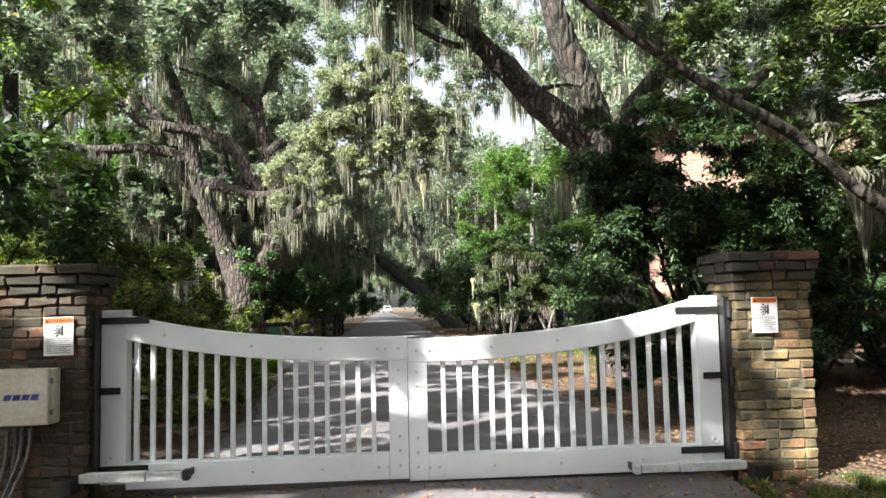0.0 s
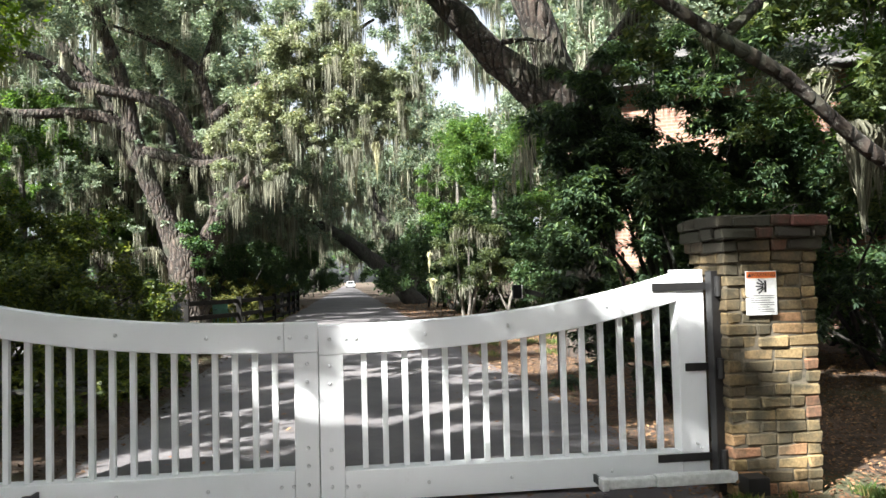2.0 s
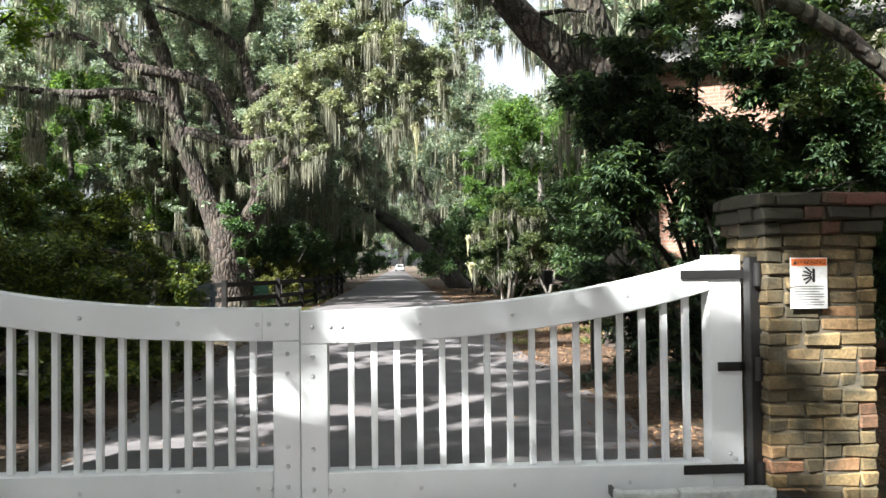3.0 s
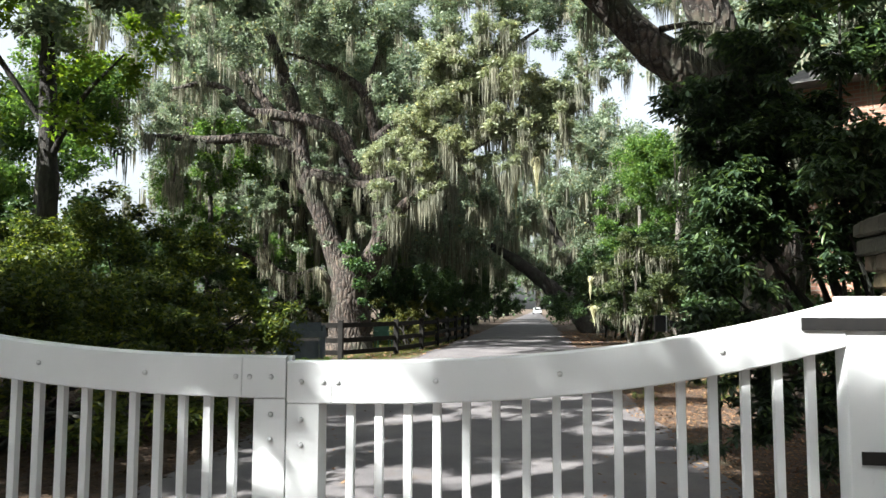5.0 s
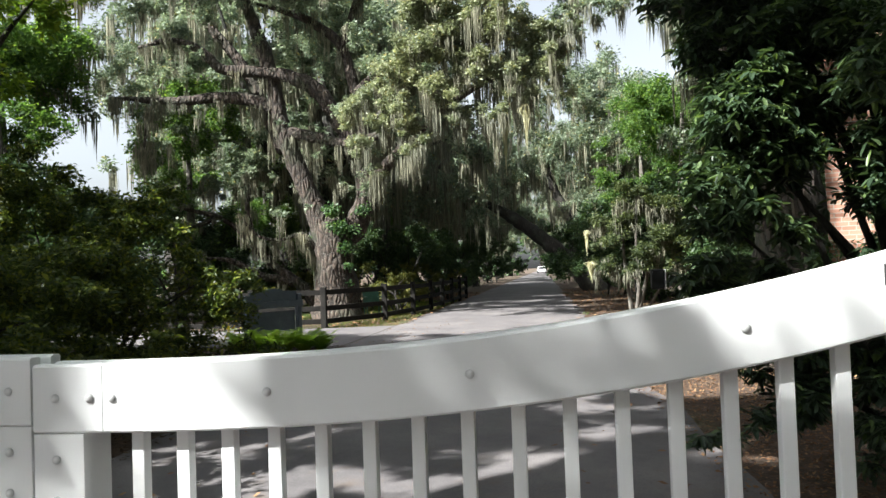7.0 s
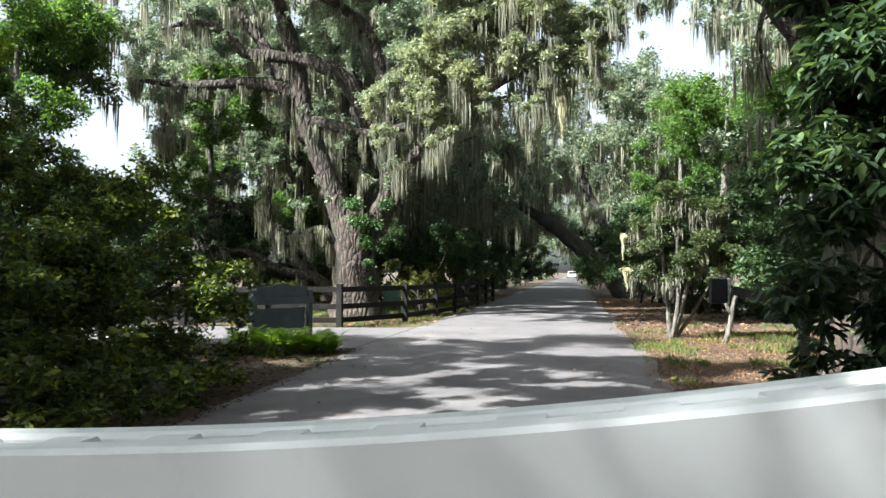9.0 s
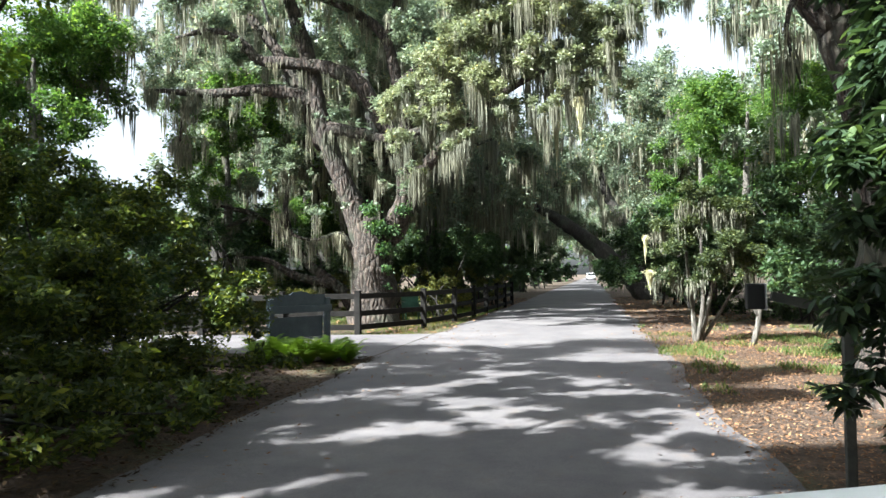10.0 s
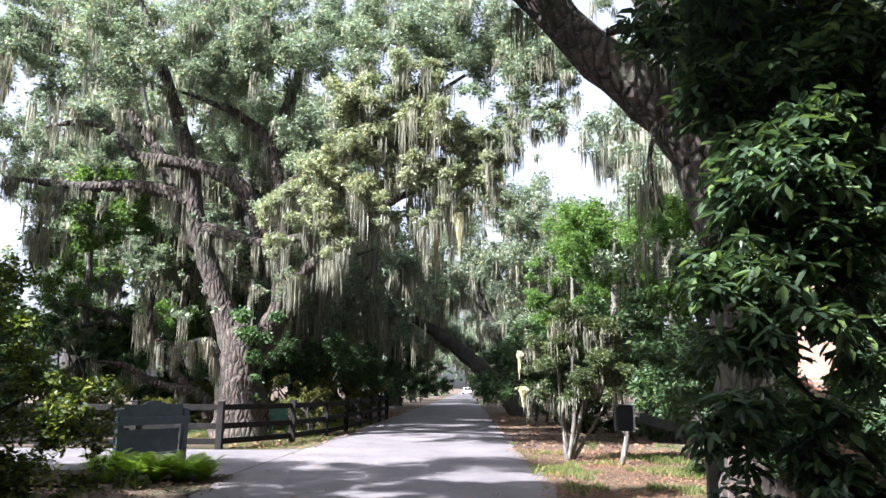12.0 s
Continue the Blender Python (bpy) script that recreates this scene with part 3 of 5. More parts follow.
def gate_leaf(sign, width, first, last, label):
    """One leaf: two stiles, swept top rail of two boards, bottom rail, sixteen balusters, bolts, straps."""
    leaf = empty("gate_leaf", Matrix.Translation((MID, GATE_Y, 0.0 if sign > 0 else 0.02)), label, "gate", "pair of gate leaves")

    def span(a, b):
        return (min(sign * a, sign * b), max(sign * a, sign * b))

    y0, y1 = 0.0, 0.13
    part("top_rail", curved_board(*sorted((sign * 0.209, sign * (width - 0.19))), y0, y0 + 0.042, 0, 0.185), WHITE, leaf)
    part("corner_block", curved_board(*sorted((sign * 0.0035, sign * 0.206)), y0, y0 + 0.042, 0, 0.185, 4), WHITE, leaf)
    part("top_rail", curved_board(*sorted((sign * 0.006, sign * (width - 0.19))), y1 - 0.042, y1, 0.002, 0.185), WHITE, leaf)
    part("infill", curved_board(*sorted((sign * 0.01, sign * (width - 0.2))), y0 + 0.044, y1 - 0.044, 0.024, 0.1), WHITE, leaf)
    x0, x1 = span(0.0035, 0.15)
    part("meeting_stile", box(x0, x1, y0 + 0.0015, y1 - 0.004, 0.06, rail_top(0.1) - 0.187, 0.002), WHITE, leaf)
    x0, x1 = span(width - 0.188, width)
    part("hinge_stile", box(x0, x1, y0 + 0.004, y1 - 0.004, 0.1, rail_top(width) - (0.036 if sign > 0 else 0.005), 0.006), WHITE, leaf)
    x0, x1 = span(0.152, width - 0.19)
    part("bottom_rail", box(x0, x1, y0 - 0.002, y1, 0.06, 0.252, 0.006), WHITE, leaf)
    for i in range(16):
        d = first + (last - first) * i / 15
        wob = 0.002 * math.sin(i * 2.3)
        part("baluster", box(sign * d - 0.0178, sign * d + 0.0178, 0.045 + wob, 0.083 + wob, 0.254, rail_top(d) - 0.103, 0.003), WHITE, leaf)
        part("slat_end", curved_board(*sorted((sign * d - 0.026, sign * d + 0.026)), 0.0435, 0.0865, 0.003, 0.0235, 2), WHITE, leaf)
    spots = [(0.07, rail_top(0) - 0.09), (0.07, 0.9), (0.07, 0.79), (0.17, rail_top(0) - 0.09), (0.235, rail_top(0) - 0.09), (0.67, rail_top(0.67) - 0.09), (1.2, rail_top(1.2) - 0.09), (1.86, rail_top(1.86) - 0.09),
             (0.07, 0.385), (0.07, 0.275), (0.07, 0.16), (0.16, 0.155), (0.235, 0.155), (0.67, 0.155), (1.2, 0.155), (1.86, 0.155), (width - 0.08, 0.3), (width - 0.05, 0.27)]
    for d, z in spots:
        b = new("bolt", BOLT)
        b.parent, b.location = leaf, (sign * d, 0.0 if d < 0.1 else (0.004 if d > width - 0.15 else 0.0), z)
    for z, reach in ((1.33, 0.36), (0.8, 0.15), (0.215, 0.36)):
        a, b = span(width - reach, width + 0.03)
        part("hinge_strap", box(a, b, y0 - 0.012, y0 - 0.003, z - 0.026, z + 0.026, 0.003), BLACK_IRON, leaf, "black iron strap")
    return leaf


gate_leaf(1, 2.53, 0.28, 2.22, "white painted timber gate leaf with swept top and upright slats")
gate_leaf(-1, 2.33, 0.27, 2.08, "white painted timber gate leaf carrying a grey opener arm")


def hinge_post(x, h):
    post = empty("hinge_post", Matrix.Translation((x, GATE_Y - 0.07, 0)), "black steel hinge post beside a brick pillar", "post")
    part("post", box(-0.036, 0.036, -0.04, 0.045, -0.05, h, 0.006), BLACK_IRON, post)
    for z in (0.215, 0.8, 1.33):
        bm = bmesh.new()
        bmesh.ops.create_cone(bm, cap_ends=True, segments=14, radius1=0.022, radius2=0.022, depth=0.13, matrix=Matrix.Translation((0, -0.055, z)))
        part("hinge_knuckle", bm, BLACK_IRON, post, smooth=False)
    return post


hinge_post(2.285, 1.43)
hinge_post(-2.645, 1.43)


def gate_opener(x_pillar, x_end, z, sign):
    """Ram under the gate: square housing, second sleeve, end cap, bracket on the pillar."""
    op = empty("gate_opener", Matrix.Translation((x_pillar, GATE_Y - 0.17, z)), "long grey metal gate opener arm along the gate's foot", "gate opener")
    ln = abs(x_end - x_pillar)
    a, b = sorted((0.0, -sign * ln * 0.6))
    part("housing", box(a, b, -0.04, 0.04, -0.034, 0.034, 0.01), GREY_METAL, op)
    a, b = sorted((-sign * (ln * 0.6 + 0.006), -sign * (ln - 0.05)))
    part("sleeve", box(a, b, -0.036, 0.036, -0.032, 0.03, 0.014), GREY_METAL, op)
    a, b = sorted((-sign * (ln - 0.048), -sign * ln))
    part("end_cap", box(a, b, -0.04, 0.044, -0.04, 0.036, 0.012), BLACK_IRON if sign < 0 else GREY_METAL, op, "black end cap" if sign < 0 else "")
    a, b = sorted((sign * 0.002, sign * 0.14))
    part("bracket", box(a, b, -0.16, -0.02, -0.09, 0.02, 0.006), BLACK_IRON, op, "black mounting bracket")
    a, b = sorted((-sign * (ln - 0.03), -sign * (ln - 0.01)))
    part("pin", box(a, b, 0.05, 0.167, -0.03, 0.02, 0.003), BLACK_IRON, op)
    return op


gate_opener(2.33, 1.44, 0.125, 1)
gate_opener(-2.68, -1.9, 0.215, -1)

# ---- pillars ----
BRICK_W, COURSE = 0.205, 0.0775


def brick_mesh(ln, seed):
    """A hand-made brick with uneven faces and worn edges."""
    rng = np.random.default_rng(seed)
    bm = box(-ln / 2, ln / 2, -0.05, 0.05, -0.0355, 0.0355, 0)
    for v in bm.verts:
        v.co += Vector(rng.normal(size=3) * 0.0045)
    bmesh.ops.bevel(bm, geom=list(bm.edges), offset=0.009, segments=1, affect="EDGES")
    me = bpy.data.meshes.new("brick")
    bm.to_mesh(me)
    bm.free()
    return me


def pillar(cx, cy, courses, mat, label, seed):
    """A pillar of single bricks laid round a mortar core, corbelled out at the top."""
    rng = np.random.default_rng(seed)
    half = (0.31, 0.23)
    top = empty("gate_pillar", Matrix.Translation((cx, cy, 0)), label, "pillar", "brick gate pillars")
    part("mortar_core", box(-half[0] + 0.012, half[0] - 0.012, -half[1] + 0.012, half[1] - 0.012, -0.1, courses * COURSE - 0.02, 0), MORTAR, top)
    kinds = {}
    for m, key in ((mat, "a"), (DARK_BRICK, "b")):
        for k, ln in enumerate((0.205, 0.1)):
            for j in range(4):
                me = brick_mesh(ln, seed * 10 + k * 4 + j)
                me.materials.append(m)
                kinds[key, k, j] = me
    for c in range(courses):
        left = courses - c
        flare = {1: 0.07, 2: 0.055, 3: 0.035, 4: 0.015}.get(left, 0.0)
        key = "b" if left <= 3 else "a"
        z = c * COURSE + 0.038
        if flare:
            hx, hy = half[0] + flare - 0.03, half[1] + flare - 0.03
            part("mortar_bed", box(-hx, hx, -hy, hy, z - 0.036, z + 0.036, 0), MORTAR, top)
        for side in range(4):
            along, out = (half[0] + flare, half[1] + flare) if side % 2 == 0 else (half[1] + flare, half[0] + flare)
            run = 2 * along - 0.105
            lens = [0, 0, 1] if side % 2 == 0 else [0, 1]
            rng.shuffle(lens)
            total = sum(0.205 if q == 0 else 0.1 for q in lens)
            scale = (run - 0.008 * (len(lens) - 1)) / total
            at = -along if c % 2 else -along + 0.105
            for q in lens:
                ln = (0.205 if q == 0 else 0.1) * scale
                b = new("brick", kinds[key, q, int(rng.integers(0, 4))])
                b.parent = top
                t = Matrix.Rotation(side * math.pi / 2, 4, "Z")
                tilt = Matrix.Rotation(rng.normal() * 0.014, 4, "Y")
                b.matrix_local = t @ Matrix.Translation((at + ln / 2, -out + 0.05 + rng.normal() * 0.005, z + rng.normal() * 0.003)) @ tilt @ Matrix.Diagonal((scale, 1, rng.uniform(0.96, 1.04), 1))
                at += ln + 0.008
    return top


PILLAR_R = (2.61, 6.28)
PILLAR_L = (-2.95, 6.28)


def flat_text(body, size):
    cu = bpy.data.curves.new("text", "FONT")
    cu.body, cu.size, cu.align_x, cu.align_y = body, size, "CENTER", "CENTER"
    ob = bpy.data.objects.new("text", cu)
    scene.collection.objects.link(ob)
    me = bpy.data.meshes.new_from_object(ob.evaluated_get(bpy.context.evaluated_depsgraph_get()))
    bpy.data.objects.remove(ob)
    return me


def warning_sign(x, z, y, tilt):
    s = empty("warning_sign", pose(x, y, z, 0, tilt, 0), "white warning sign with an orange header fixed to bricks", "sign")
    part("plate", box(-0.105, 0.105, -0.004, 0.0, -0.14, 0.14, 0.001), SIGN_WHITE, s)
    part("header", box(-0.1, 0.1, -0.0065, -0.0042, 0.095, 0.135, 0), SIGN_ORANGE, s, "orange header band")
    me = flat_text("WARNING", 0.034)
    me.materials.append(PRINT)
    t = new("lettering", me)
    t.parent = s
    t.matrix_local = pose(0.012, -0.0085, 0.115, 90, 0, 0)
    bm = bmesh.new()
    bm.faces.new([bm.verts.new(q) for q in ((-0.092, -0.008, 0.103), (-0.066, -0.008, 0.103), (-0.079, -0.008, 0.127))])
    part("triangle", bm, PRINT, s)
    bm = bmesh.new()
    box(0.02, 0.034, -0.0065, -0.0043, 0.005, 0.08, 0, bm)
    for k, a in enumerate((-40, -20, 0, 20, 40)):
        w = box(-0.024, 0.024, -0.0012, 0.0012, -0.004, 0.004, 0)
        w.transform(pose(-0.014 + 0.006 * abs(k - 2), -0.0055, 0.042 + 0.015 * (k - 2), 0, a, 0))
        me = bpy.data.meshes.new("ray")
        w.to_mesh(me)
        w.free()
        bm.from_mesh(me)
        bpy.data.meshes.remove(me)
    part("pictogram", bm, PRINT, s, "black pictogram of a closing gate")
    for k in range(8):
        part("text_line", box(-0.085, 0.085 - 0.03 * (k % 3 == 2), -0.0055, -0.0043, -0.02 - k * 0.0145, -0.0155 - k * 0.0145, 0), CABLE, s)
    return s


warning_sign(2.53, 1.28, PILLAR_R[1] - 0.245, 0.5)
warning_sign(-2.83, 1.25, PILLAR_L[1] - 0.245, -1.0)


def control_box():
    b = empty("control_box", Matrix.Translation((-3.0, PILLAR_L[1] - 0.245, 0.83)), "stained cream plastic gate control box on a brick pillar", "control box")
    part("case", box(-0.2, 0.19, -0.1, 0.0, -0.195, 0.195, 0.012), CREAM, b)
    part("lid", box(-0.205, 0.165, -0.135, -0.102, -0.2, 0.2, 0.012), CREAM, b)
    for z in (-0.11, 0.11):
        part("latch", box(0.168, 0.184, -0.125, -0.105, z - 0.02, z + 0.02, 0.003), CABLE, b, "dark latch")
    for k in range(4):
        bm = box(-0.024, 0.024, -0.0015, 0.0015, -0.02, 0.02, 0)
        bmesh.ops.delete(bm, geom=[], context="VERTS")
        bm.transform(pose(-0.115 + 0.062 * k, -0.137, 0.0, 0, 0, 0) @ Matrix.Shear("XZ", 4, (0.0, 0.0)))
        for v in bm.verts:
            v.co.x += 0.3 * v.co.z
        part("logo_bar", bm, BLUE, b, "plain blue bar")
    return b


control_box()
for k, (dx, lean, back) in enumerate(((-0.14, -0.06, 0.0), (-0.05, -0.1, 0.02), (0.02, -0.12, 0.0), (-0.1, -0.03, 0.03))):
    c = part("conduit", tube([(0, 0, 0.62), (lean * 0.2, 0.0, 0.4), (lean * 0.9, -0.02, 0.18), (lean * 1.6, -0.05, -0.03)], [0.013, 0.013, 0.013, 0.013], 8, 0.0, 0.06), CABLE, smooth=True)
    c.location = (-3.0 + dx, PILLAR_L[1] - 0.31 + back, 0)
    tagged(c, "grey flexible conduit from the control box to the soil", "conduit", "conduits")

# ---- oaks ----
old_oak = tree("oak_tree",
     [([(-5.35, 26.5, -0.3), (-5.37, 26.5, 0.5), (-5.4, 26.5, 1.4), (-5.5, 26.5, 2.4), (-5.76, 26.5, 3.0)], [0.95, 0.7, 0.6, 0.55, 0.4]),
      ([(-5.6, 26.5, 2.5), (-6.1, 26.45, 3.7), (-6.45, 26.4, 4.6), (-6.86, 26.3, 5.8), (-7.26, 26.2, 7.85), (-7.62, 26.1, 9.06), (-7.9, 26.0, 9.94), (-8.36, 25.8, 11.2), (-8.9, 25.6, 12.8)], [0.4, 0.34, 0.3, 0.27, 0.24, 0.2, 0.17, 0.12, 0.05]),
      ([(-5.3, 26.5, 2.1), (-4.7, 26.5, 2.9), (-4.34, 26.5, 3.75), (-4.45, 26.4, 4.57), (-4.76, 26.3, 5.4), (-5.19, 26.2, 6.25), (-5.7, 26.1, 7.02), (-6.56, 26.0, 7.48), (-7.78, 25.9, 7.7), (-8.66, 25.8, 7.82), (-9.2, 25.7, 8.36), (-10.11, 25.6, 8.75), (-11.2, 25.5, 8.6)], [0.4, 0.36, 0.32, 0.28, 0.26, 0.25, 0.24, 0.21, 0.18, 0.16, 0.14, 0.11, 0.04]),
      ([(-6.8, 26.3, 5.85), (-5.69, 26.1, 5.55), (-4.76, 25.9, 5.3), (-3.68, 25.6, 5.45), (-2.2, 25.0, 5.9)], [0.2, 0.17, 0.15, 0.12, 0.05]),
      ([(-7.0, 26.3, 6.5), (-7.77, 26.2, 6.85), (-8.83, 26.1, 7.01), (-9.89, 25.9, 6.93), (-10.97, 25.8, 7.0), (-12.1, 25.6, 7.1)], [0.22, 0.2, 0.17, 0.15, 0.12, 0.04]),
      ([(-10.8, 25.8, 7.0), (-11.13, 25.8, 6.29), (-11.3, 25.8, 5.2)], [0.08, 0.06, 0.02]),
      ([(-6.9, 26.5, 5.3), (-7.51, 26.6, 6.5), (-8.04, 26.7, 7.63), (-8.68, 26.7, 8.6), (-9.4, 26.6, 9.5), (-10.1, 26.5, 10.6)], [0.26, 0.23, 0.2, 0.17, 0.14, 0.06]),
      ([(-4.4, 26.4, 4.4), (-4.3, 26.3, 5.6), (-4.52, 26.2, 6.89), (-4.86, 26.1, 8.28), (-5.46, 26.0, 8.87), (-6.23, 25.9, 9.34), (-7.4, 25.7, 9.7)], [0.24, 0.2, 0.18, 0.17, 0.15, 0.12, 0.04]),
      ([(-4.5, 26.2, 6.8), (-3.2, 25.6, 7.6), (-1.4, 25.0, 8.4), (0.8, 24.4, 9.6)], [0.2, 0.16, 0.11, 0.04]),
      ([(-4.35, 26.4, 3.9), (-3.0, 25.6, 5.0), (-1.2, 24.8, 6.2), (0.8, 24.2, 6.9)], [0.22, 0.16, 0.11, 0.04]),
      ([(-4.86, 26.1, 8.2), (-4.2, 25.8, 9.8), (-3.4, 25.5, 12.0)], [0.15, 0.11, 0.04]),
      ([(-5.9, 26.4, 2.0), (-6.35, 26.3, 2.64), (-7.03, 26.2, 2.48), (-7.72, 26.1, 2.63), (-8.3, 26.0, 3.3)], [0.09, 0.07, 0.06, 0.05, 0.02])],
     [(-3.6, 24.2, 6.0, 1.0), (-2.4, 24.0, 6.8, 1.4), (-1.0, 23.8, 7.6, 1.4), (0.4, 23.8, 7.2, 1.2), (-3.0, 24.0, 5.0, 0.8), (-1.6, 24.0, 5.2, 1.1), (-0.4, 24.0, 5.6, 0.9), (1.6, 24.0, 7.2, 1.0), (-3.7, 23.9, 4.6, 0.6), (-2.4, 23.8, 4.3, 0.7), (-0.2, 24.0, 8.6, 1.2), (-2.0, 24.0, 8.8, 1.3), (2.6, 23.8, 8.2, 1.0), (-4.2, 24.5, 10.6, 1.7), (-6.2, 24.5, 10.6, 1.8), (-8.6, 24.5, 10.2, 1.8), (-1.8, 24.5, 10.6, 1.7), (0.6, 24.5, 10.4, 1.6), (2.8, 24.5, 10.2, 1.5), (-10.5, 24.7, 9.65, 0.98), (-11.0, 28.4, 9.4, 1.36), (-12.8, 28.4, 7.6, 1.27), (-9.9, 24.7, 5.45, 0.55), (-10.4, 28.4, 5.2, 0.77), (-12.2, 28.4, 5.6, 0.77), (-10.7, 24.7, 6.85, 0.42), (-11.2, 28.4, 6.6, 0.59), (-13.8, 28.4, 9.4, 1.27), (2.2, 24.0, 9.2, 1.2), (3.2, 23.6, 9.2, 0.9), (4.2, 23.8, 10.2, 1.0), (2.4, 23.6, 7.4, 0.7), (-7.9, 24.7, 9.45, 0.68), (-8.4, 28.4, 9.2, 0.94), (-11.6, 24.0, 10.6, 1.2), (-6.8, 28.4, 6.6, 0.68), (-8.1, 24.7, 7.25, 0.49), (-8.6, 28.4, 7.0, 0.68), (-5.2, 28.4, 7.2, 0.68), (3.4, 24.0, 10.2, 1.3), (1.6, 24.0, 8.4, 1.1), (3.0, 24.0, 8.4, 0.7), (-6.1, 24.7, 5.65, 0.49), (-6.6, 28.4, 5.4, 0.68), (-7.8, 28.4, 3.8, 0.68), (-5.3, 24.7, 4.85, 0.42), (-5.8, 28.4, 4.6, 0.59), (-4.6, 28.4, 5.6, 0.59), (-8.9, 24.7, 6.25, 0.49), (-9.4, 28.4, 6.0, 0.68), (-11.4, 28.4, 6.4, 0.85), (-7.1, 24.7, 8.65, 0.61), (-7.6, 28.4, 8.4, 0.85), (-5.4, 28.4, 8.8, 0.85), (-6.2, 24.8, 3.2, 0.6), (-9.9, 24.7, 8.65, 0.61), (-10.4, 28.4, 8.4, 0.85), (-3.8, 24.4, 8.0, 0.9), (-7.0, 28.4, 4.2, 0.68), (-4.7, 24.7, 3.95, 0.42), (-5.2, 28.4, 3.7, 0.59), (-8.6, 28.4, 4.6, 0.68), (-4.2, 25.3, 4.0, 0.7), (-9.1, 24.7, 7.85, 0.55), (-9.6, 28.4, 7.6, 0.77), (-6.4, 28.4, 7.4, 0.51), (-3.0, 27.5, 12.8, 2.0), (-6.5, 27.5, 13.2, 2.1), (-10.0, 27.0, 12.6, 2.0), (0.6, 27.0, 12.6, 2.0), (3.4, 26.5, 12.0, 1.7), (-13.0, 27.0, 12.0, 1.8), (-6.0, 29.0, 9.5, 1.6), (-9.0, 29.5, 8.6, 1.5), (-2.5, 29.5, 9.2, 1.6)],
     "old live oak hung with grey moss behind a dark fence", bark=OLD_BARK, per=270000, leaf=0.108, moss=420, moss_len=0.75, splits=800, spread=0.26, seed=3, limb_moss=30, moss_width=0.007)


rng = np.random.default_rng(78)
lit_clumps = [(-3.5, 22.9, 5.6, 0.75), (-3.6, 22.9, 4.7, 0.55), (-2.7, 22.8, 6.4, 0.85), (-1.8, 22.7, 7.1, 0.95), (-0.8, 22.7, 7.8, 0.95), (0.2, 22.8, 7.6, 0.9), (1.1, 22.9, 7.2, 0.75), (-2.6, 22.7, 5.3, 0.7), (-1.6, 22.6, 5.9, 0.75), (-0.6, 22.6, 6.4, 0.75), (0.4, 22.7, 6.3, 0.7), (-1.8, 22.7, 8.2, 0.8), (-0.4, 22.8, 8.9, 0.85), (-3.3, 22.9, 4.0, 0.4), (-2.2, 22.7, 4.6, 0.5), (-1.0, 22.6, 5.2, 0.5), (0.6, 22.8, 5.6, 0.6), (1.2, 22.8, 6.4, 0.7), (0.0, 22.7, 5.2, 0.5), (1.5, 22.9, 5.8, 0.5), (1.8, 23.0, 7.2, 0.6)]
twig_list = twigs_of(lit_clumps, 0.3, 330, rng)
v, f = leaf_arrays(in_clumps(twig_list, 92000, rng), 1.2, 0.09, rng, 0.1)
faces_mesh("lit_crown", v - np.array(old_oak.location), f, LIT_OAK_LEAF, old_oak, "pale oak leaves over the drive, brightened as if sunlit")
pick = twig_list[rng.integers(0, len(twig_list), 150)]
v, f = moss_arrays(pick[:, :3] - (0, 0.1, 0.2), 0.8, rng, 26, 0.006)
faces_mesh("moss", v - np.array(old_oak.location), f, MOSS, old_oak, "grey-green hanging moss")
for pts in ([(-2.6, 25.5, 6.6), (-2.4, 24.0, 6.6), (-2.2, 22.9, 6.2)], [(-0.8, 24.6, 7.6), (-0.6, 23.6, 7.6), (-0.3, 22.8, 7.2)], [(-2.9, 25.6, 6.4), (-3.3, 24.2, 5.8), (-3.4, 23.0, 5.0)]):
    bm = tube(pts, [0.09, 0.06, 0.02], 8, 0.15, 0.3, 5)
    bm.transform(Matrix.Translation(-old_oak.location))
    part("limb", bm, BARK, old_oak, smooth=True)
rng = np.random.default_rng(77)
v, f = leaf_arrays(in_clumps([(-4.95, 26.1, 2.2, 0.3), (-4.75, 26.15, 2.7, 0.3), (-5.1, 26.0, 2.8, 0.35), (-4.85, 26.1, 1.6, 0.2), (-4.4, 26.2, 3.3, 0.3), (-5.3, 26.0, 3.3, 0.3), (-4.9, 26.1, 1.1, 0.15)], 2200, rng), 0.6, 0.09, rng, 0.4, 0.7)
tagged(faces_mesh("ivy", v, f, WOOD_LEAF), "green ivy climbing an old oak trunk", "ivy")


